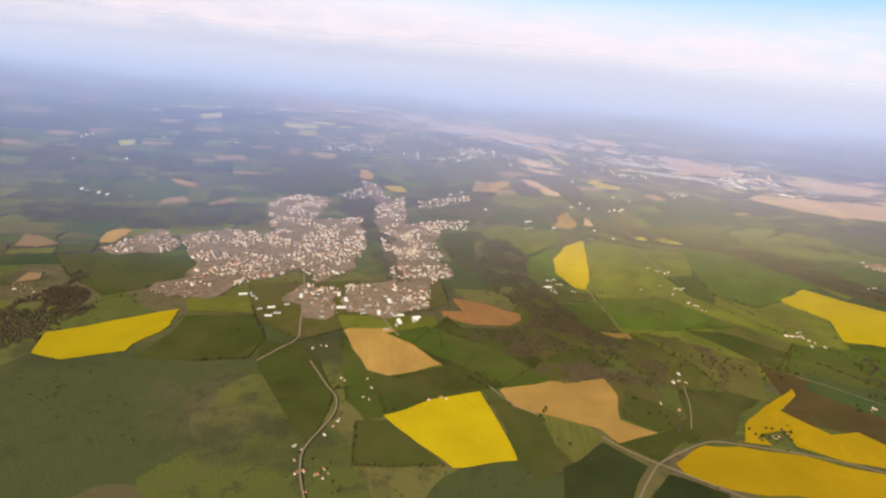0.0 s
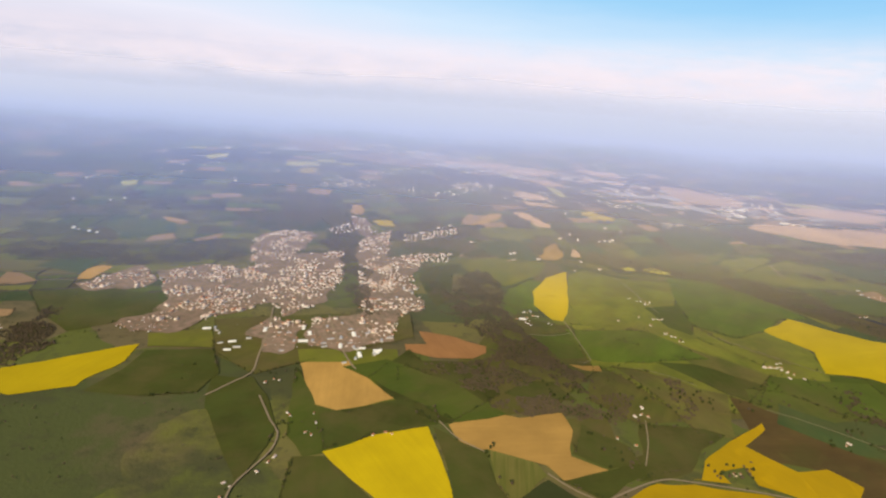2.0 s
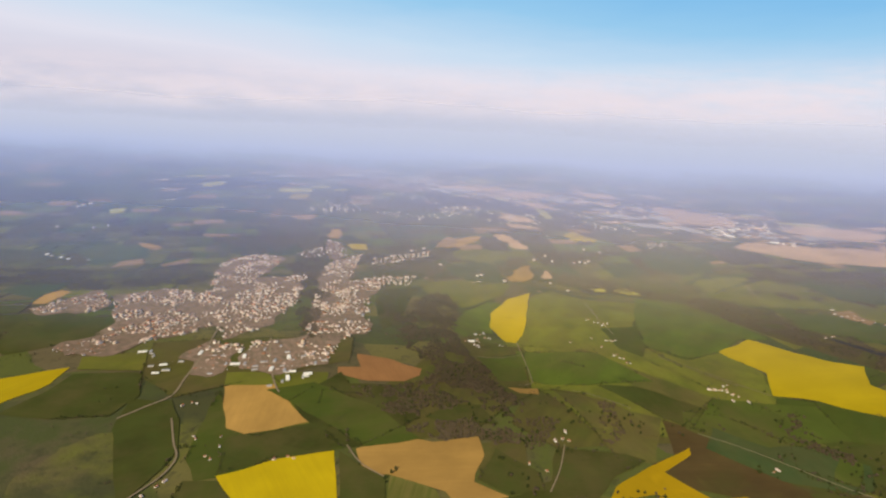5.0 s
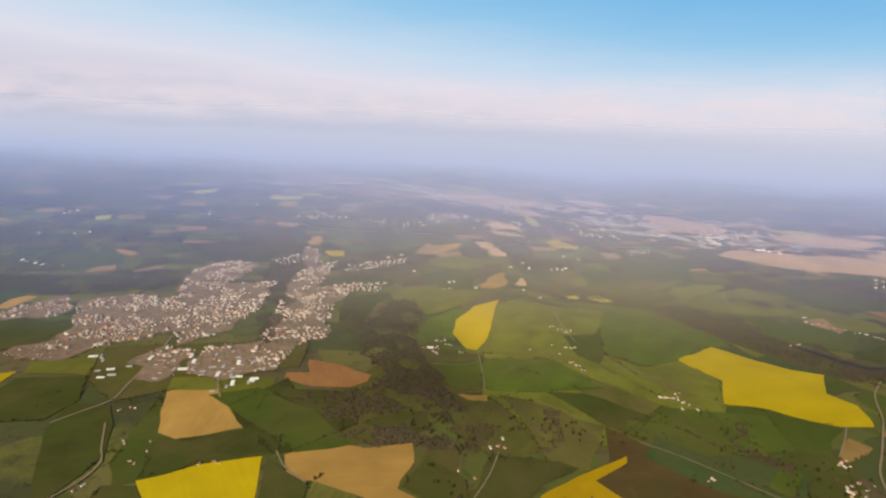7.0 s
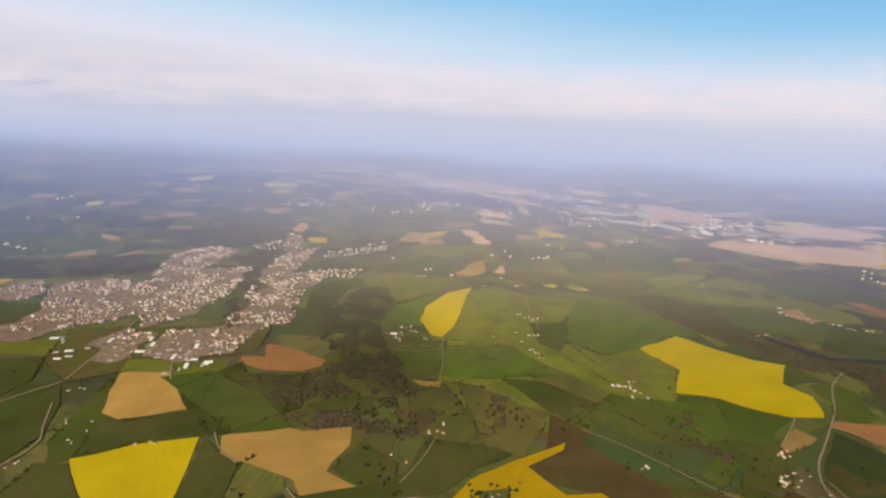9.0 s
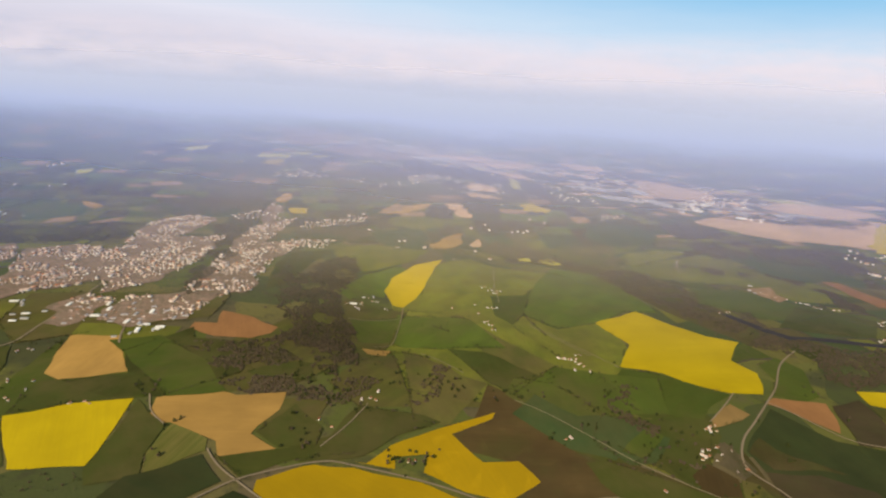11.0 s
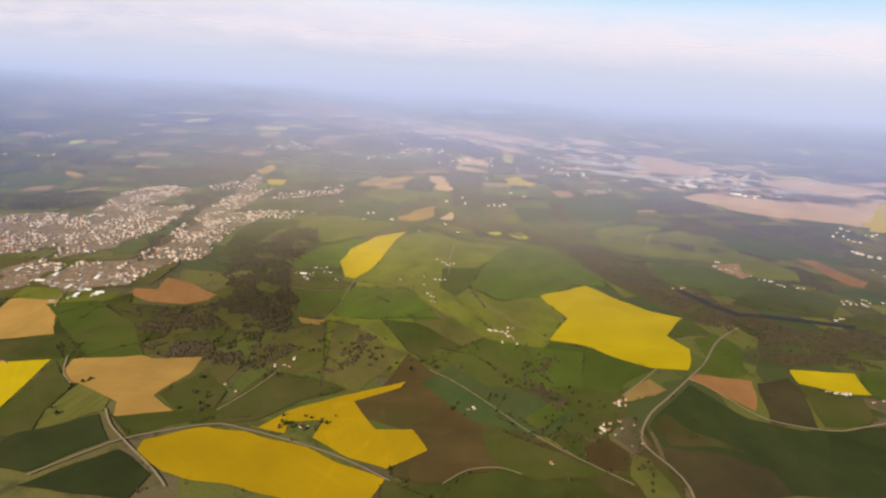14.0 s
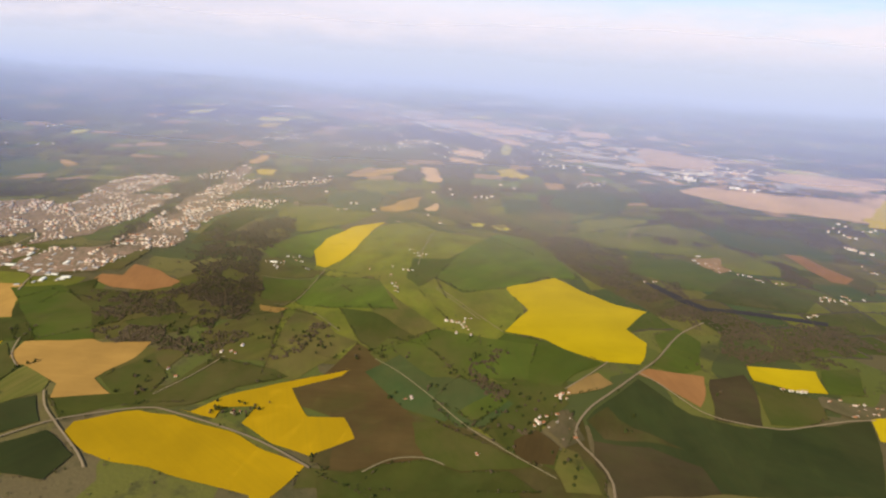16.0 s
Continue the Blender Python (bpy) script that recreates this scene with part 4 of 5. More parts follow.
field("green_field", DEEP, "deep green meadow with worn brownish patches", [(-42, 426), (-1, 444), (37, 457), (64, 421), (9, 397), (-26, 376)])
field("green_field", DEEP, "deep green meadow with worn brownish patches", [(-26, 432), (31, 460), (67, 453), (76, 429), (42, 416)])
field("green_field", DEEP, "deep green meadow with worn brownish patches", [(70, 419), (91, 404), (118, 391), (126, 351), (137, 326), (106, 311), (91, 328), (80, 378)])
field("green_field", DEEP, "deep green meadow with worn brownish patches", [(217, 442), (254, 410), (257, 386), (227, 379), (200, 394)])
field("green_field", DEEP, "deep green meadow with worn brownish patches", [(277, 450), (343, 448), (360, 441), (324, 414), (300, 382), (249, 363), (264, 403)])
field("green_field", GRASSDARK, "dark green winter wheat field, dimmed further in its colour", [(127, 325), (170, 359), (202, 335), (167, 292), (119, 288)])
field("green_field", GRASSDARK, "dark green winter wheat field, dimmed further in its colour", [(215, 327), (256, 310), (256, 286), (172, 280)])
field("green_field", GRASSMID, "mid green field of young wheat", [(430, 535), (468, 531), (525, 488), (567, 453), (542, 418), (485, 449), (421, 499)])
field("green_field", GRASSMID, "mid green field of young wheat", [(554, 575), (599, 563), (650, 535), (613, 483), (565, 489), (542, 528)])
field("green_field", DEEP, "deep green meadow with worn brownish patches", [(556, 413), (579, 414), (615, 397), (614, 374), (572, 389)])
field("green_field", DEEP, "deep green meadow with worn brownish patches", [(467, 344), (505, 367), (533, 353), (574, 355), (591, 338), (448, 309), (436, 331)])
field("green_field", TEAL, "cool blue green field of thick young wheat", [(455, 509), (504, 485), (557, 471), (517, 414), (478, 424), (428, 467)])
field("ploughed_field", EARTHDIM, "dark brown bare earth field, dimmed in its colour", [(758, 531), (796, 548), (792, 497), (783, 466), (743, 466)])
field("green_field", GRASSMID, "mid green field of young wheat", [(-39, 518), (8, 542), (94, 498), (141, 448), (92, 428), (38, 467)])
field("green_field", DEEP, "deep green meadow with worn brownish patches", [(144, 486), (169, 516), (202, 521), (221, 485), (157, 480)])
field("green_field", DEEP, "deep green meadow with worn brownish patches", [(-270, 521), (-197, 536), (-168, 486), (-172, 446), (-228, 433), (-280, 435), (-269, 480)])
field("green_field", DEEP, "deep green meadow with worn brownish patches", [(-172, 479), (-130, 482), (-104, 450), (-77, 405), (-76, 372), (-85, 329), (-99, 348), (-153, 423)])
field("green_field", GRASSMID, "mid green field of young wheat", [(478, 569), (537, 560), (590, 555), (582, 489), (492, 474), (441, 513)])
field("green_field", GRASS, "mid green spring grass and wheat field", [(-289, 562), (-224, 590), (-199, 540), (-274, 530)])
field("farm_yard", FALLOW, "pinkish gravel yard between the farm buildings", [(834, 902), (884, 920), (874, 879), (882, 860), (857, 839), (841, 867)])
field("concrete_yard", PALE, "pale grey concrete yard beside the sheds", [(-98, 638), (-79, 644), (-61, 576), (-79, 573)])
field("concrete_yard", PALE, "pale grey concrete yard beside the sheds", [(-46, 782), (1, 808), (5, 747), (-34, 725)])
field("green_field", GRASSDARK, "dark green winter wheat field, dimmed further in its colour", [(689, 511), (726, 467), (770, 461), (860, 487), (805, 394), (704, 372), (677, 414), (638, 413), (634, 439), (654, 472)])
field("ploughed_field", EARTHDIM, "dark brown bare earth field, dimmed in its colour", [(638, 413), (677, 414), (704, 372), (651, 361), (637, 387)])
field("green_field", GRASSDARK, "dark green winter wheat field, dimmed further in its colour", [(789, 461), (839, 481), (883, 501), (875, 472), (869, 453), (843, 405), (749, 382)])
field("green_field", DEEP, "deep green meadow with worn brownish patches", [(797, 537), (816, 532), (853, 521), (845, 493), (824, 478), (792, 471), (795, 499)])
field("green_field", GRASSMID, "mid green field of young wheat", [(879, 579), (921, 594), (901, 541), (866, 536)])
field("ploughed_field", EARTHDIM, "dark brown bare earth field, dimmed in its colour", [(642, 409), (683, 414), (716, 403), (725, 376), (647, 358)])
field("green_field", HEATH, "dull olive brown pasture, dimmed in its colour", [(635, 438), (654, 462), (663, 444), (674, 435), (709, 420), (682, 420), (647, 418)])
field("green_field", DEEP, "deep green meadow with worn brownish patches", [(479, 356), (512, 368), (539, 360), (572, 366), (595, 352), (467, 329)])
field("green_field", DEEP, "deep green meadow with worn brownish patches", [(490, 408), (509, 412), (556, 393), (593, 375), (572, 368), (539, 361), (512, 369), (498, 383)])
field("ploughed_field", EARTH, "brown bare earth field with faint rows", [(575, 402), (593, 418), (612, 402), (608, 381), (590, 378), (578, 387)])
field("green_field", OLIVE, "rough olive green pasture with worn brown patches", [(614, 402), (626, 398), (639, 359), (615, 355), (608, 377)])
field("concrete_yard", PALE, "pale grey concrete yard beside the sheds", [(637, 1944), (748, 1972), (836, 1904), (804, 1858), (689, 1888)])
field("concrete_yard", PALE, "pale grey concrete yard beside the sheds", [(710, 1792), (806, 1793), (881, 1726), (854, 1698), (753, 1733)])
field("concrete_yard", PALE, "pale grey concrete yard beside the sheds", [(885, 2009), (945, 1931), (903, 1858), (850, 1921)])
field("concrete_yard", PALE, "pale grey concrete yard beside the sheds", [(884, 1798), (955, 1731), (955, 1657), (900, 1676)])
field("concrete_yard", PALE, "pale grey concrete yard beside the sheds", [(58, 3898), (315, 4275), (447, 4006), (194, 3673)])
field("concrete_yard", PALE, "pale grey concrete yard beside the sheds", [(-69, 2471), (121, 2518), (236, 2435), (53, 2370)])
field("stubble_field", ROSE, "dull pinkish brown field of dry bare soil", [(720, 2641), (882, 2603), (901, 2446), (738, 2415)])
field("stubble_field", ROSE, "dull pinkish brown field of dry bare soil", [(290, 2417), (512, 2543), (582, 2426), (416, 2237)])
field("stubble_field", ROSE, "dull pinkish brown field of dry bare soil", [(277, 1786), (376, 1764), (411, 1689), (317, 1677)])
field("stubble_field", ROSE, "dull pinkish brown field of dry bare soil", [(341, 2170), (451, 2025), (534, 1972), (481, 2129)])
road("road", 4.2, [(173, 290), (197, 322), (216, 341), (266, 368), (295, 369), (352, 362), (391, 353), (428, 340)])
road("road", 3.5, [(170, 366), (188, 350), (212, 336), (257, 312), (273, 301)])
road("road", 3, [(74, 429), (93, 404), (118, 388)])
road("road", 2.5, [(265, 752), (271, 692), (274, 619), (254, 610)])
road("road", 2.5, [(285, 455), (275, 419), (261, 386)])
road("lane", 2.5, [(318, 582), (374, 534)])
road("lane", 2.5, [(430, 491), (459, 475), (496, 446), (527, 418), (558, 396), (590, 377), (608, 367)])
road("road", 4.5, [(786, 656), (748, 614), (715, 557), (690, 523), (661, 485), (639, 457), (626, 430), (625, 412), (640, 390), (648, 370), (646, 340)])
road("road", 3, [(690, 523), (706, 509), (735, 474), (760, 466), (796, 466), (822, 476), (862, 494), (888, 502)])
road("road", 3, [(618, 480), (646, 514), (662, 536)])
road("lane", 3, [(467, 345), (484, 362), (508, 369), (525, 365)])
road("road", 5, [(-162, 442), (-145, 471), (-134, 491), (-141, 529), (-155, 603), (-173, 676), (-173, 745)])
road("road", 4, [(-110, 449), (-84, 409), (-72, 393), (-70, 369), (-79, 343), (-85, 323), (-81, 299), (-71, 274)])
road("road", 5, [(-88, 653), (-63, 587), (-36, 532), (-24, 514)])
road("road", 4, [(-38, 752), (-40, 862), (-65, 998), (-95, 1126), (-142, 1251)])
road("lane", 2.5, [(453, 677), (524, 600)])
road("road", 3, [(370, 1140), (441, 1095), (480, 1070)])
road("lane", 2.5, [(412, 750), (404, 824), (399, 911)])
road("road", 4, [(747, 992), (773, 1062)])
road("road", 4, [(-535, 701), (-486, 713)])
road("road", 2.5, [(374, 1125), (417, 1086), (457, 1077)])
road("road", 2.5, [(779, 1076), (759, 1028), (744, 962)])
road("road", 2, [(455, 681), (489, 645), (553, 576)])
road("road", 2, [(200, 674), (267, 710)])
road("road", 2, [(401, 946), (403, 829), (399, 775)])
woodland(7.5, [(57, 722), (67, 868), (151, 921), (176, 793), (182, 711), (223, 632), (245, 542), (243, 492), (208, 493), (137, 599)])
woodland(7.5, [(54, 540), (117, 553), (142, 582), (192, 525), (134, 490), (91, 505)])
woodland(7, [(119, 468), (187, 484), (231, 475), (227, 443), (209, 457), (144, 445)])
woodland(8, [(-479, 505), (-460, 545), (-432, 592), (-379, 530), (-383, 464), (-397, 445), (-411, 422)])
woodland(9, [(-747, 878), (-659, 880), (-553, 903), (-517, 832), (-592, 809), (-661, 815)])
woodland(9, [(-521, 848), (-448, 839), (-345, 901), (-314, 858), (-429, 800), (-486, 802)])
woodland(9, [(-202, 1019), (-142, 1099), (-102, 929), (-101, 816), (-123, 888)])
woodland(14, [(873, 1396), (926, 1390), (1012, 1246), (1180, 1264), (1076, 1173), (943, 1208)])
woodland(14, [(-40, 2005), (-20, 2350), (85, 2355), (180, 2135), (90, 1935)])
woodland(14, [(-950, 1077), (-870, 1166), (-701, 1210), (-673, 1114), (-766, 1052), (-901, 1017)])
woodland(14, [(334, 1227), (446, 1317), (525, 1237), (461, 1171), (360, 1157)])
woodland(14, [(-433, 1108), (-433, 1298), (-273, 1297), (-225, 1132), (-348, 1037)])
woodland(12, [(-70, 1116), (92, 1160), (146, 1074), (122, 1002), (57, 1028), (-22, 1008)])
woodland(9, [(192, 459), (239, 499), (289, 506), (262, 458), (220, 443)])
woodland(9, [(338, 540), (368, 543), (341, 468), (316, 455)])
woodland(8, [(536, 542), (548, 544), (537, 499), (568, 457), (557, 452), (530, 488)])
woodland(8, [(573, 409), (586, 415), (609, 396), (613, 379), (598, 376)])
woodland(8, [(760, 734), (782, 781), (785, 690), (773, 656)])
woodland(8, [(771, 1024), (868, 1009), (901, 989), (846, 969), (772, 987)])
woodland(10, [(850, 1278), (967, 1181), (1093, 1186), (1123, 1054), (1056, 1101), (913, 1119), (844, 1152)])
woodland(8, [(908, 1010), (977, 968), (992, 887), (982, 804), (944, 820), (970, 912)])
woodland(8, [(592, 945), (657, 948), (697, 893), (727, 865), (721, 795), (769, 713), (724, 675), (659, 761), (626, 829), (589, 890)])
woodland(8, [(729, 669), (781, 704), (826, 695), (924, 692), (979, 690), (920, 589), (851, 593), (807, 571), (762, 570), (774, 622), (770, 649)])
woodland(10, [(412, 1130), (500, 1100), (592, 945), (526, 998), (443, 1074)])
woodland(10, [(-424, 825), (-432, 890), (-429, 980), (-342, 989), (-300, 883), (-363, 824)])
woodland(12, [(-606, 900), (-501, 928), (-361, 913), (-375, 842), (-482, 816)])
woodland(12, [(-192, 1009), (-172, 1172), (-240, 1402), (-178, 1303), (-83, 951), (-129, 902)])
woodland(12, [(1111, 1637), (1283, 1672), (1478, 1612), (1435, 1550), (1201, 1526)])
woodland(10, [(-741, 862), (-639, 863), (-508, 865), (-424, 789), (-513, 796), (-627, 797), (-673, 784)])
woodland(8, [(-459, 559), (-452, 634), (-376, 514), (-412, 494)])
woodland(8, [(-40, 648), (-78, 738), (-105, 855), (-102, 946), (-62, 833), (-37, 722), (-21, 652)])
hamlet(9, [(-474, 692), (-461, 751), (-438, 800), (-384, 744), (-379, 701), (-438, 682)])
hamlet(9.5, [(-395, 768), (-346, 826), (-275, 815), (-213, 915), (-134, 957), (-99, 789), (-110, 690), (-149, 641), (-181, 674), (-224, 635), (-277, 615), (-320, 644), (-365, 723)])
hamlet(9.5, [(-346, 592), (-305, 628), (-259, 647), (-231, 634), (-260, 575), (-310, 562), (-341, 576)])
hamlet(9.5, [(-329, 998), (-300, 1079), (-226, 1080), (-213, 1015), (-219, 878), (-275, 846)])
hamlet(10, [(-117, 1046), (-63, 1137), (-42, 928), (-5, 785), (-55, 724), (-91, 881)])
hamlet(10, [(-64, 922), (34, 980), (13, 845), (41, 700), (0, 652), (-49, 661), (-55, 724)])
hamlet(10, [(-178, 582), (-161, 629), (-114, 625), (-100, 550), (-136, 530), (-151, 563)])
hamlet(10, [(-108, 634), (-41, 663), (12, 658), (6, 591), (-39, 560), (-87, 555)])
hamlet(12, [(-180, 1267), (-149, 1248), (-95, 1126), (-99, 1052), (-147, 1133)])
hamlet(13, [(-29, 1113), (91, 1202), (91, 1149), (-20, 1046)])
hamlet(13, [(11, 970), (81, 998), (72, 932), (18, 924)])
hamlet(15, [(-208, 1112), (-167, 1181), (-144, 1109), (-176, 1073)])
hamlet(10, [(857, 528), (874, 528), (909, 525), (899, 506), (863, 497), (849, 505)])
hamlet(14, [(967, 793), (1004, 795), (1002, 776), (963, 767)])
hamlet(18, [(686, 1456), (760, 1500), (751, 1439), (666, 1374)])
hamlet(24, [(65, 1875), (185, 1950), (200, 1760), (95, 1720)])
hamlet(14, [(-505, 569), (-473, 562), (-457, 545), (-488, 547)])
hamlet(16, [(602, 441), (620, 443), (627, 415), (615, 405), (599, 416)])
farms([(383, 812), (394, 800), (404, 789), (395, 728), (404, 726), (408, 798), (376, 738), (383, 706), (399, 669), (404, 655), (393, 677), (343, 730)])
farms([(184, 717), (198, 715), (205, 711), (203, 736), (207, 759), (215, 753), (224, 756), (238, 739), (201, 729)])
barns([(835, 890), (838, 877)])
farms([(850, 880), (854, 872), (867, 886), (864, 863), (860, 845), (879, 858), (853, 859)])
farms([(894, 846), (903, 842), (906, 832), (913, 824), (941, 827), (932, 826)])
farms([(980, 791), (983, 784), (1001, 783), (1013, 794), (1009, 804), (1034, 800), (926, 714), (750, 771)])
farms([(1153, 1085), (1157, 1076), (1162, 1072), (1168, 1058), (1182, 1055), (1121, 970), (1116, 951), (1118, 936), (1124, 934)])
farms([(1178, 1199), (1202, 1230), (1203, 1208), (1199, 1182), (1202, 1169), (1213, 1165), (1235, 1227), (1258, 1228), (1240, 1259), (1234, 1276), (1276, 1234), (1293, 1250)])
farms([(46, 1196), (57, 1196), (67, 1200), (74, 1227), (123, 1089), (196, 974), (205, 983), (204, 1023), (213, 1031), (260, 1003), (322, 959), (99, 987), (37, 1115), (17, 1122), (-2, 1112)])
farms([(440, 1201), (453, 1207), (476, 1216), (466, 1205), (374, 1235), (386, 1197), (342, 1194), (393, 1018), (361, 1053), (487, 1324), (522, 1301), (522, 1637), (414, 1485)])
farms([(51, 1977), (99, 1799), (96, 1881), (119, 1894), (124, 1745), (145, 1757), (177, 1860), (250, 1655), (221, 1896), (375, 2045), (411, 1976), (455, 2031), (500, 1997), (534, 2005), (260, 2332), (303, 2264), (314, 2409), (243, 2618), (90, 2507), (147, 2529)])
farms([(-73, 424), (-48, 427), (-42, 412), (-48, 397), (-72, 343), (-64, 362), (-67, 355), (-93, 328), (-89, 313), (-84, 300), (-64, 306), (-69, 300), (-73, 283), (14, 401), (25, 406), (-113, 474), (-106, 481)])
farms([(285, 466), (277, 462), (290, 479), (247, 423), (262, 414)])
farms([(593, 429), (595, 435), (613, 470), (613, 465)])
farms([(339, 383)])
farms([(485, 590), (506, 600), (504, 585), (501, 564)])
farms([(831, 531), (841, 532), (824, 532), (610, 468), (615, 472), (591, 423), (476, 436), (481, 439), (737, 766), (933, 826), (886, 845), (901, 844), (908, 830), (936, 722), (548, 381)])
farms([(492, 590), (500, 589), (507, 579), (518, 563)])
farms([(-1035, 1530), (-1035, 1560), (-1030, 1500), (-950, 1760), (-870, 1224), (-787, 1242), (-771, 1273), (-1090, 2075), (-1060, 2105), (-1205, 2350), (-980, 2705), (-900, 2685)])
barns([(-676, 975), (-692, 983), (-649, 967), (-629, 961), (-586, 962), (-266, 845), (-252, 849), (-215, 583), (-229, 586)])
barns([(985, 1685), (1025, 1720), (1060, 1730), (1095, 1760), (955, 1590), (1020, 1635), (1115, 1570), (1175, 1575), (1240, 1590), (848, 916)])
barns([(-82, 617), (-65, 630), (-75, 569), (-90, 574), (-111, 608), (-137, 590), (-53, 565), (-32, 561), (-7, 555), (-25, 611), (-43, 599), (5, 774), (19, 760), (-3, 736), (-184, 557), (-173, 544), (-181, 536), (-196, 551)])
barns([(193, 723), (200, 755), (213, 768), (-7, 560), (-9, 552), (-36, 564), (-26, 547)])
barns([(-220, 589), (-209, 577), (-168, 568), (-119, 543), (-112, 570), (-57, 587), (-26, 564), (-6, 561), (4, 597), (-99, 593), (-157, 594), (-126, 591), (-50, 613), (-26, 605)])
barns([(-101, 571), (-72, 561), (-69, 582), (-43, 575), (-36, 594), (-5, 588), (-29, 538), (-40, 526)])
barns([(995, 1735), (1020, 1730), (1050, 1755), (1075, 1745), (1105, 1785), (980, 1645), (1010, 1640), (1080, 1655), (945, 1680)])
lone_trees([(326, 388), (337, 394), (349, 397), (354, 393), (354, 384), (344, 379), (323, 378), (332, 377)])
lone_trees([(272, 602), (268, 577), (306, 556), (302, 538), (297, 497), (256, 470), (245, 453), (247, 490), (274, 506), (212, 484), (219, 464), (195, 493)])
lone_trees([(241, 405), (244, 397), (227, 411), (221, 427), (120, 390), (124, 398), (129, 355)])
lone_trees([(120, 791), (143, 764), (163, 741), (204, 647), (221, 621), (263, 599), (339, 515), (359, 514), (305, 536), (272, 547), (335, 671), (320, 524)])
lone_trees([(542, 433), (552, 427), (556, 420), (566, 437), (576, 435), (582, 447), (593, 461), (570, 415), (575, 409), (536, 484), (547, 476), (555, 468), (565, 457)])
lone_trees([(760, 619), (755, 592), (749, 567), (745, 544), (670, 455), (672, 444), (615, 384), (618, 375), (621, 368)])
lone_trees([(338, 511), (345, 506), (350, 495), (365, 502), (369, 490), (383, 495), (403, 506), (419, 502), (433, 493), (365, 519), (528, 563), (527, 551), (542, 545), (559, 551), (562, 537), (568, 528), (461, 506)])
lone_trees([(429, 996), (396, 898), (390, 833), (384, 783), (368, 698), (420, 783), (415, 717), (407, 660), (406, 626), (280, 618), (272, 549), (316, 615), (497, 633), (500, 610), (518, 604)])
lone_trees([(569, 475), (575, 467), (583, 455), (561, 417), (553, 409), (583, 420), (587, 410), (568, 404), (590, 444), (591, 469), (622, 452), (610, 390), (620, 386), (615, 455)])
lone_trees([(769, 776), (779, 769), (814, 761), (810, 732), (811, 790), (772, 615), (771, 590), (758, 553), (780, 644), (806, 638), (813, 614), (816, 530), (822, 534), (753, 504), (574, 396), (494, 456), (498, 461), (338, 663), (665, 490)])
lone_trees([(179, 521), (195, 504), (186, 485), (271, 590), (303, 546), (302, 522), (310, 503), (346, 514), (368, 543), (340, 495), (372, 493), (386, 501), (407, 487), (472, 555), (489, 570), (526, 559), (551, 589), (532, 534), (529, 521), (526, 509), (322, 382), (341, 391), (352, 387), (246, 381), (233, 376), (213, 478), (235, 487), (244, 477), (253, 467), (251, 447)])
lone_trees([(-414, 587), (-413, 596), (-426, 641), (-444, 658), (-401, 556), (-379, 537), (-372, 546), (-364, 555), (-345, 551), (-197, 481), (-200, 499), (-198, 469), (-652, 931), (-744, 941), (-749, 962), (-80, 317), (-85, 296), (-58, 299), (-53, 286), (-114, 494), (-106, 483), (-64, 407), (-51, 409)])
lone_trees([(222, 500), (217, 494), (227, 507), (281, 442), (286, 446), (178, 588), (307, 682), (526, 549), (528, 538), (529, 516), (510, 485), (463, 437), (471, 431), (520, 549), (469, 543)])


FAR_LABEL = {"dry_soil": "distant pale field of dry bare soil", "concrete": "distant pale grey strip of open ground", "grass": "distant green field in the haze",
             "young_wheat": "distant mid green wheat field in the haze", "rough_pasture": "distant olive pasture in the haze", "rapeseed_pale": "distant pale yellow field in the haze",
             "thick_wheat": "distant blue green field in the haze", "dull_pasture": "distant dull brown pasture in the haze", "deep_meadow": "distant deep green meadow in the haze",
             "fallow_soil": "distant mauve brown fallow field in the haze", "lush_wheat": "distant bright green field in the haze"}


def boxes_of(outlines):
    return [(min(p[0] for p in o), max(p[0] for p in o), min(p[1] for p in o), max(p[1] for p in o), o) for o in outlines]


def within(boxes, x, y):
    return any(a < x < b and c < y < d and inside(o, x, y) for a, b, c, d, o in boxes)


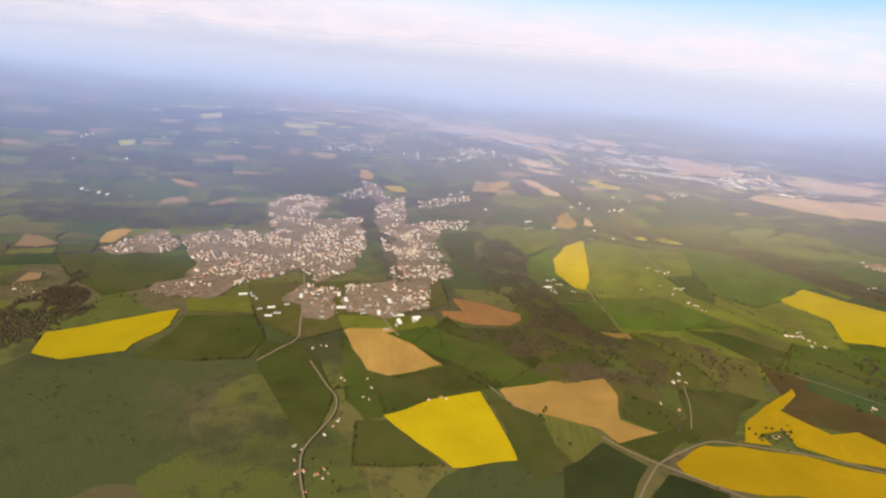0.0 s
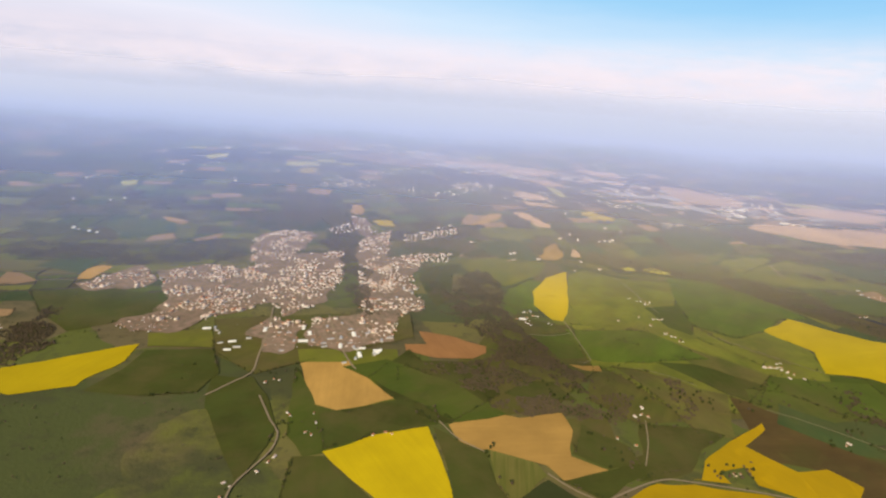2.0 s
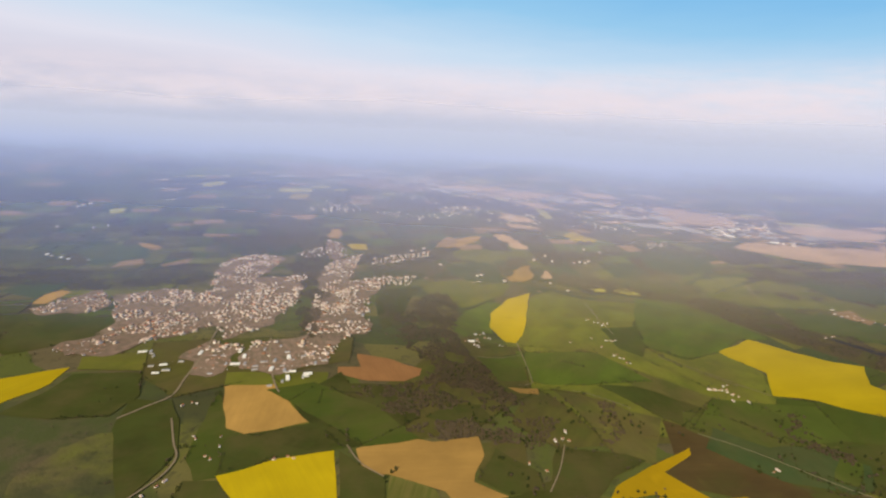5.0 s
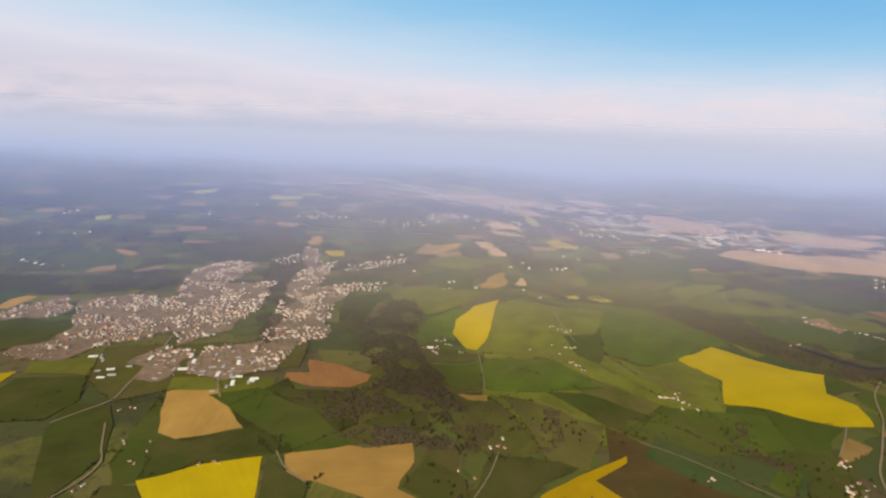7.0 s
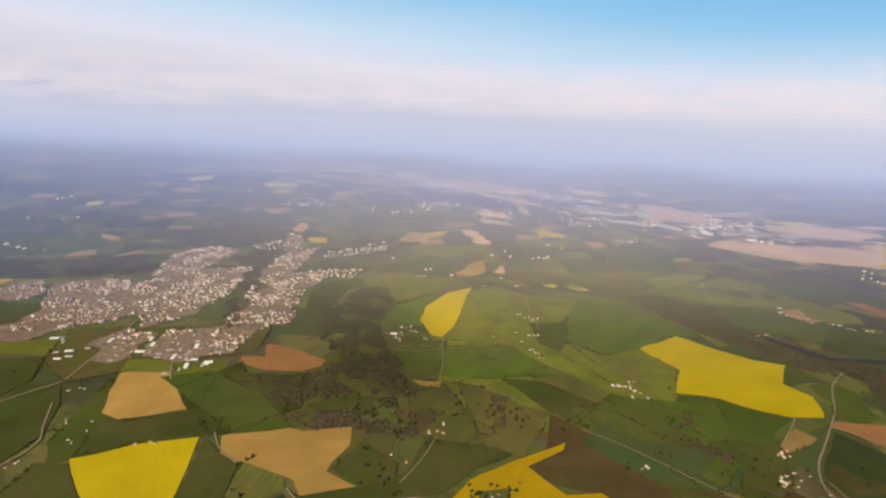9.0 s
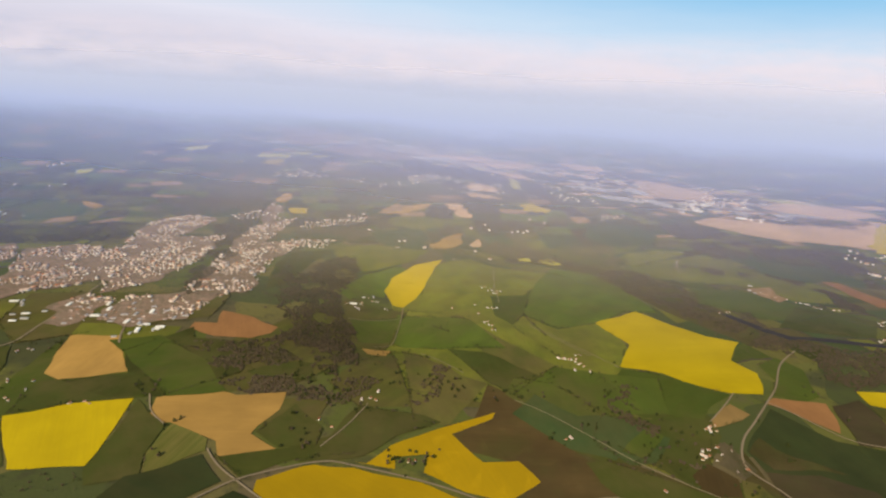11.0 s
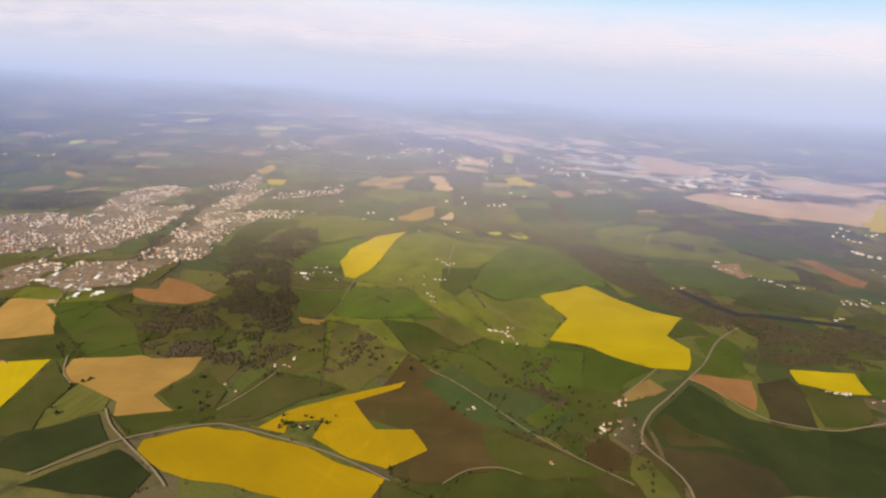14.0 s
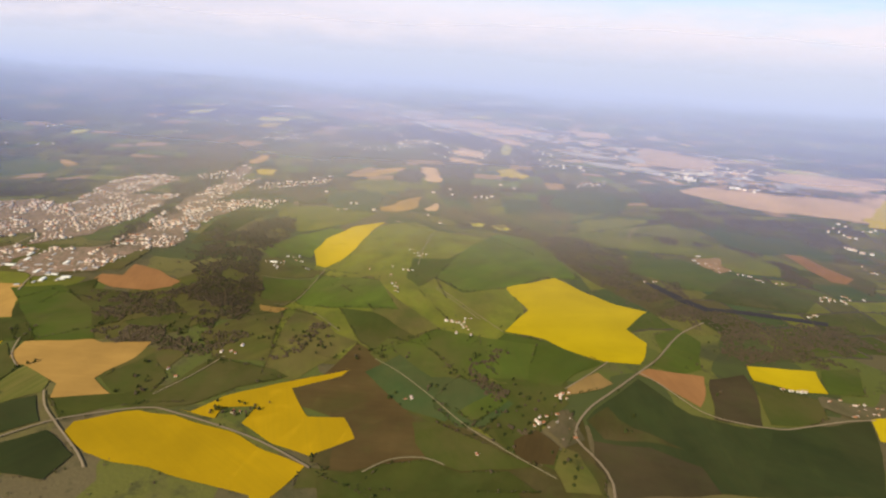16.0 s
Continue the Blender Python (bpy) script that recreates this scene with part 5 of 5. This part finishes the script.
def far_country():
    """The patchwork of the wider country: parcels that share their borders, woods with a bumpy canopy, hedges along the borders, and hamlets."""
    rng = random.Random(21)
    taken = boxes_of([p for p, m in OPEN] + TOWNS)
    cells = []

    def split(u0, u1, v0, v1):
        w, d, big = u1 - u0, v1 - v0, (52 + 0.030 * max(v0, 600)) * rng.uniform(0.75, 1.5)
        x, y = 0.955 * (u0 + u1) / 2 - 0.296 * (v0 + v1) / 2, 0.296 * (u0 + u1) / 2 + 0.955 * (v0 + v1) / 2
        big *= 0.55 if abs(y + 0.62 * x - 2640) < 420 and -700 < x < 1300 else 1.0
        if max(w, d * 1.25) < big:
            cells.append((u0, u1, v0, v1))
        elif w > d * 1.25:
            c = u0 + w * rng.uniform(0.34, 0.66)
            split(u0, c, v0, v1), split(c, u1, v0, v1)
        else:
            c = v0 + d * rng.uniform(0.34, 0.66)
            split(u0, u1, v0, c), split(u0, u1, c, v1)

    def bend(u, v):
        d = noise.noise_vector(Vector((u * 0.0022, v * 0.0022, 5.0))) * 110 + noise.noise_vector(Vector((u * 0.012, v * 0.012, 9.0))) * 16
        return 0.955 * u - 0.296 * v + d.x, 0.296 * u + 0.955 * v + d.y

    split(-4600.0, 6600.0, -1400.0, 6200.0)
    WV, WF, HV, HF, PV, PF, PS = [], [], [], [], [], [], []
    far_mats = [TEAL, GRASSMID, WHEAT, DEEP, GRASS, OLIVE, HEATH, FALLOW, RAPEPALE, ROSE, PALE]
    for u0, u1, v0, v1 in cells:
        x, y = bend((u0 + u1) / 2, (v0 + v1) / 2)
        if not (620 < y < 5100 and -0.86 * y - 160 < x < 0.95 * y + 420) or (y < 1000 and -330 < x < 660):
            continue
        ring = []
        for (ua, va), (ub, vb) in (((u0, v0), (u1, v0)), ((u1, v0), (u1, v1)), ((u1, v1), (u0, v1)), ((u0, v1), (u0, v0))):
            k = max(2, int(math.hypot(ub - ua, vb - va) / 26))
            ring += [bend(ua + (ub - ua) * i / k, va + (vb - va) * i / k) for i in range(k)]
        band = abs(y + 0.62 * x - 2640 - 160 * noise.noise(Vector((x * 0.001, y * 0.001, 3.0))))
        dry = max(0.0, 1 - band / 620) * (x > -900)
        wooded = noise.noise(Vector((x * 0.0016, y * 0.0022, 12.0))) + 0.5 * noise.noise(Vector((x * 0.006, y * 0.006, 2.0))) + rng.gauss(0, 0.13)
        if wooded > (9.0 if y < 1000 else 0.32 if y < 1500 else 0.22) + 0.5 * dry:
            g = 5.0 + 0.0022 * y
            xs, ys = [p[0] for p in ring], [p[1] for p in ring]
            nx, ny = int((max(xs) - min(xs)) / g) + 3, int((max(ys) - min(ys)) / g) + 3
            base, tall = len(WV), []
            for j in range(ny):
                for i in range(nx):
                    px, py = min(xs) + (i - 1 + rng.uniform(-0.35, 0.35)) * g, min(ys) + (j - 1 + rng.uniform(-0.35, 0.35)) * g
                    ok = inside(ring, px, py) and not within(taken, px, py)
                    tall.append(ok)
                    WV.append((px, py, height(px, py) + (rng.uniform(1.2, 5.2) if ok else -0.6)))
            for j in range(ny - 1):
                for i in range(nx - 1):
                    q = [j * nx + i, j * nx + i + 1, (j + 1) * nx + i + 1, (j + 1) * nx + i]
                    if any(tall[n] for n in q):
                        WF += [[base + q[0], base + q[1], base + q[2]], [base + q[0], base + q[2], base + q[3]]]
            continue
        if rng.random() < dry * 0.95:
            mat = rng.choice((ROSE, ROSE, FALLOW, FALLOW, PALE, PALE, OLIVE, HEATH, GRASSMID))
        elif y < 1200:
            mat = rng.choice((TEAL, GRASSMID, GRASS, GRASS, DEEP, OLIVE, OLIVE, HEATH))
        elif y > 1900:
            mat = rng.choice((TEAL, GRASSMID, GRASS, GRASS, GRASS, OLIVE, OLIVE, WHEAT, FALLOW, FALLOW, HEATH, RAPEPALE if rng.random() < 0.3 else OLIVE))
        else:
            mat = rng.choice((TEAL, TEAL, TEAL, GRASSMID, GRASS, GRASS, OLIVE, WHEAT, DEEP, DEEP, GRASS, OLIVE, OLIVE, HEATH, HEATH, FALLOW, HEATH, FALLOW if rng.random() < 0.4 else DEEP))
        if y > 1900:
            rise = rng.uniform(0.20, 0.24)
            PF += [[len(PV)] + [len(PV) + 1 + i, len(PV) + 1 + (i + 1) % len(ring)] for i in range(len(ring))]
            PS += [far_mats.index(mat)] * len(ring)
            PV += [(x, y, rise)] + [(*p, rise) for p in ring]
        else:
            sheet("field", drape(ring, 0.22), mat, FAR_LABEL[mat.name], "field", "fields in the farmland", "structure")
        if y > 2700:
            continue
        for a, b in zip(ring, ring[1:]):
            if noise.noise(Vector((a[0] * 0.006, a[1] * 0.006, 15.0))) < -0.12 or rng.random() < 0.12:
                continue
            run = math.hypot(b[0] - a[0], b[1] - a[1])
            side = ((a[1] - b[1]) / run, (b[0] - a[0]) / run)
            k, rows = max(2, int(run / 6)), []
            for i in range(k + 1):
                px, py = a[0] + (b[0] - a[0]) * i / k, a[1] + (b[1] - a[1]) * i / k
                w, h = rng.uniform(0.7, 1.5), rng.uniform(0.5, 2.6)
                if within(taken, px, py):
                    h = -0.8
                z = height(px, py)
                rows.append(len(HV))
                HV += [(px - side[0] * w, py - side[1] * w, z - 0.2), (px + rng.uniform(-0.6, 0.6), py + rng.uniform(-0.6, 0.6), z + h), (px + side[0] * w, py + side[1] * w, z - 0.2)]
            for p, q in zip(rows, rows[1:]):
                for o in (0, 1):
                    HF += [[p + o, q + o, q + o + 1], [p + o, q + o + 1, p + o + 1]]
    tagged(new("far_fields", mesh_of("far_fields", PV, PF, far_mats, PS)), "patchwork of green, brown and pale fields on the far plain", "fields", kind="stuff")
    tagged(new("bare_woodland", mesh_of("bare_woodland", WV, WF, [CANOPY])), "distant dark bare woods between the fields", "woodland", kind="stuff")
    tagged(new("hedgerow", mesh_of("hedgerow", HV, HF, [CANOPY])), "distant dark hedgerows along the parcel borders", "hedge", kind="stuff")
    for i in range(130):
        x = rng.uniform(-500, 1250)
        y = 2640 - 0.62 * x + rng.gauss(0, 170)
        if within(taken, x, y):
            continue
        for k in range(rng.randrange(2, 9)):
            REST.append((x + rng.gauss(0, 26), y + rng.gauss(0, 26), rng.uniform(0, 180), rng.randrange(5), rng.uniform(0.3, 0.8)))
    for i in range(170):
        y = 1650 + 2300 * rng.random() ** 1.3
        x = rng.uniform(-0.9, 0.95) * y * 0.75 + 250
        for k in range(rng.randrange(3, 10)):
            REST.append((x + rng.gauss(0, 22), y + rng.gauss(0, 30), rng.uniform(0, 180), rng.choice((0, 1, 1, 4)), rng.uniform(0.3, 0.75)))


far_country()
far_houses()


def clumps(name, spots, label, category, forms, mats):
    """Shrubs or small trees at the given (x, y, size), joined."""
    rng = random.Random(len(spots))
    V, F, S, base = [], [], [], 0
    for x, y, s in spots:
        tv, tf, cv, cf = rng.choice(forms)
        a = rng.uniform(0, 6.28)
        rot = np.array(((math.cos(a), math.sin(a), 0), (-math.sin(a), math.cos(a), 0), (0, 0, 1)))
        slot = rng.choice(mats)
        V.append(cv @ rot * s + (x, y, height(x, y) - 1.2 * s))
        F.append(cf + base)
        S += [slot] * len(cf)
        base += len(cv)
    ob = new(name, mesh_of(name, np.concatenate(V), np.concatenate(F), [TWIGS, LEAVES], S))
    tagged(ob, label, category, kind="stuff")


def hedgerows():
    rng = random.Random(5)
    spots = []
    for pts, mat in OPEN:
        for (ax, ay), (bx, by) in zip(pts, pts[1:] + pts[:1]):
            run = math.hypot(bx - ax, by - ay)
            if max(ay, by) > 1350 or mat in (RAPE, RAPEDIM, TAN, CLAY, STRIPE, EARTH, EARTHDIM, GRASSDARK) or rng.random() < 0.55:
                continue
            for i in range(int(run / 1.9)):
                t = i * 1.9 / run
                x, y = ax + (bx - ax) * t, ay + (by - ay) * t
                if noise.noise(Vector((x * 0.02, y * 0.02, 1.0))) > -0.1 and not on_crop(x, y):
                    spots.append((x + rng.uniform(-1, 1), y + rng.uniform(-1, 1), rng.uniform(0.16, 0.36) * (1.8 if rng.random() < 0.12 else 1.0)))
    clumps("hedgerow", spots, "dark green and brown hedgerows along the field edges", "hedge", COARSE, (0, 1, 1))


def scrub():
    rng = random.Random(6)
    spots = []
    for _ in range(14000):
        x, y = rng.uniform(-560, 1150), rng.uniform(270, 1300)
        thick = noise.noise(Vector((x * 0.009, y * 0.009, 5.0))) + 0.6 * noise.noise(Vector((x * 0.035, y * 0.035, 2.0)))
        if thick < 0.12 or any(inside(p, x, y) for p, m in OPEN):
            continue
        spots.append((x, y, rng.uniform(0.14, 0.40)))
    clumps("scrub", spots, "loose scrub and small trees on the pasture", "scrub", COARSE, (0, 0, 1))


def garden_trees():
    rng = random.Random(8)
    spots = [(x + rng.uniform(-9, 9), y + rng.uniform(-9, 9), rng.uniform(0.16, 0.36)) for x, y, *_ in REST]
    clumps("garden_trees", spots, "small garden trees between the town houses", "trees", COARSE, (0, 1))


hedgerows()
scrub()
garden_trees()
clumps("field_trees", AFAR, "scattered bare and green trees among the far fields", "trees", FORMS, (0, 1, 1))


# ---- the airliner's engine, shaped and placed to fit the camera's view at 12.5 s ----
# pale cowl paint given the blue of its shaded side
SHADEBLUE = plain("blue_shade_paint", (0.025, 0.045, 0.27), (0.021, 0.039, 0.235), 0.4, 0.35, own=0.0, depth=0.002)
LIPMETAL = plain("lip_metal", (0.028, 0.034, 0.085), (0.022, 0.027, 0.066), 0.8, 0.4, 0.3, own=0.0, depth=0.002)
DUCT = plain("dark_duct", (0.060, 0.056, 0.062), (0.045, 0.042, 0.048), 1.5, 0.5, own=0.0, depth=0.002)
GLINT = plain("lip_glint", (0.42, 0.44, 0.52), (0.34, 0.36, 0.44), 2.0, 0.35, 0.6, own=0.0, depth=0.001)
BLADE = plain("fan_titanium", (0.10, 0.10, 0.11), (0.07, 0.07, 0.08), 2.0, 0.35, 0.6, own=0.0, depth=0.002)
SEAM = plain("dark_seam", (0.022, 0.036, 0.19), (0.018, 0.030, 0.16), 2.0, 0.6, own=0.0, depth=0.001)


def revolve(profile, seg=96):
    """A shell turned about the engine's long axis, from (distance ahead, radius) pairs."""
    bm = bmesh.new()
    rings = [[bm.verts.new((s, r * math.cos(6.28318 * i / seg), r * math.sin(6.28318 * i / seg))) for i in range(seg)] for s, r in profile]
    for a, b in zip(rings, rings[1:]):
        for i in range(seg):
            bm.faces.new((a[i], a[(i + 1) % seg], b[(i + 1) % seg], b[i])).smooth = True
    bmesh.ops.recalc_face_normals(bm, faces=bm.faces[:])
    return bm


def arc_strip(s0, s1, r, a0, a1, thick=0.006, steps=24):
    """A thin raised strip on the cowl between two stations and two angles."""
    bm = bmesh.new()
    rows = []
    for i in range(steps + 1):
        a = a0 + (a1 - a0) * i / steps
        rows.append([bm.verts.new((s, q * math.cos(a), q * math.sin(a))) for s, q in ((s0, r - 0.02), (s0, r + thick), (s1, r + thick), (s1, r - 0.02))])
    for a, b in zip(rows, rows[1:]):
        for i in range(4):
            bm.faces.new((a[i], a[(i + 1) % 4], b[(i + 1) % 4], b[i]))
    for e in (rows[0], rows[-1]):
        bm.faces.new(e)
    bmesh.ops.recalc_face_normals(bm, faces=bm.faces[:])
    return bm


def cowl_radius(s):
    t = min(max((-s - 0.19) / 1.0, 0), 1)
    return 1.180 + 0.035 * math.sin(t * math.pi / 2) - (0.05 * max(0, -s - 2.2) ** 1.5)


def airliner_engine():
    ob = thing("aircraft_engine", "jet engine nacelle coloured blue as in shade, with a dark intake lip", "engine")
    cowl = part("cowl", revolve([(s, cowl_radius(s)) for s in (-0.19, -0.35, -0.55, -0.8, -1.1, -1.4, -1.8, -2.2, -2.6, -3.0, -3.4, -3.8)] + [(-3.8, 0.95), (-3.0, 0.9)]), SHADEBLUE, ob)
    lip = []
    for i in range(11):
        a = math.pi * (i / 10)
        lip.append((-0.07 + 0.07 * math.sin(a), 1.085 + 0.055 * math.cos(a)))
    part("intake_lip", revolve([(-0.19, 1.178), (-0.13, 1.163)] + lip), LIPMETAL, ob, "dark metal intake lip")
    # the lip's highlight, made as a separate bright ring
    part("lip_edge", revolve([(-0.010, 1.052), (0.001, 1.062), (0.003, 1.068), (0.002, 1.074), (-0.004, 1.080)]), GLINT, ob, "thin bright ring added as the highlight round the lip")
    part("intake_duct", revolve([(-0.068, 1.03), (-0.2, 1.0), (-0.5, 0.97), (-0.9, 0.95), (-1.5, 0.95)]), DUCT, ob, "dark intake duct")
    spin = part("spinner", revolve([(-0.85, 0.005), (-0.9, 0.08), (-1.0, 0.16), (-1.15, 0.24), (-1.3, 0.29), (-1.5, 0.29)], 48), DUCT, ob)
    part("spinner_band", revolve([(-1.02, 0.178), (-1.07, 0.206)], 48), SEAM, spin)
    bm = bmesh.new()
    rows = []
    for i in range(7):
        r, tw = 0.27 + 0.66 * i / 6, radians(25 + 38 * i / 6)
        c = 0.10 + 0.04 * i / 6
        rows.append([bm.verts.new((-1.32 + k * c * math.cos(tw) + t * 0.01, k * c * math.sin(tw), r)) for k, t in ((-1, 0), (0, 1), (1, 0), (0, -1))])
    for a, b in zip(rows, rows[1:]):
        for i in range(4):
            bm.faces.new((a[i], a[(i + 1) % 4], b[(i + 1) % 4], b[i])).smooth = True
    bmesh.ops.recalc_face_normals(bm, faces=bm.faces[:])
    first = part("fan_blade", bm, BLADE, ob)
    for i in range(1, 28):
        blade = new("fan_blade", first.data)
        blade.parent, blade.rotation_euler = ob, (6.28318 * i / 28, 0, 0)
    part("seam", arc_strip(-0.715, -0.720, cowl_radius(-0.72), radians(112), radians(250), 0.002), SEAM, cowl)
    part("latch", arc_strip(-0.23, -0.30, cowl_radius(-0.26), radians(127.5), radians(128.3), 0.004, 2), SEAM, cowl)
    part("latch", arc_strip(-0.70, -0.78, cowl_radius(-0.74), radians(130.7), radians(131.5), 0.004, 2), SEAM, cowl)
    bm = bmesh.new()
    rows = []
    for s, w, z in ((-0.70, 0.14, 1.20), (-0.86, 0.33, 1.225), (-1.3, 0.36, 1.235), (-2.2, 0.40, 1.24), (-3.8, 0.36, 1.26)):
        rows.append([bm.verts.new((s, y, q)) for y, q in ((-w * 1.5, 1.02), (-w, z - 0.06), (-w * 0.4, z), (w * 0.4, z), (w, z - 0.06), (w * 1.5, 1.02))])
    for a, b in zip(rows, rows[1:]):
        for i in range(6):
            bm.faces.new((a[i], a[(i + 1) % 6], b[(i + 1) % 6], b[i])).smooth = True
    bm.faces.new(rows[0])
    bm.faces.new(rows[-1])
    bmesh.ops.recalc_face_normals(bm, faces=bm.faces[:])
    part("pylon", bm, LIPMETAL, ob, "dark blue pylon fairing over the nacelle")
    # pose fitted to the camera at that one moment
    ob.matrix_basis = pose(443.02, 42.59, 293.47, -18.98, -0.32, 16.71)


airliner_engine()


# ---- upright see-through sheets that paint haze over the distance ----
def haze_sheet(y, mat):
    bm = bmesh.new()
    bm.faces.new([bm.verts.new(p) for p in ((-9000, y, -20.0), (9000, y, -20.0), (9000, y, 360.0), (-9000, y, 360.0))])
    ob = sheet("backdrop", bm, mat, "see-through sheet painted as pale blue haze before the horizon", "haze", kind="structure")
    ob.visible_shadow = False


haze_sheet(560.0, HAZE)
haze_sheet(1250.0, FARHAZE)
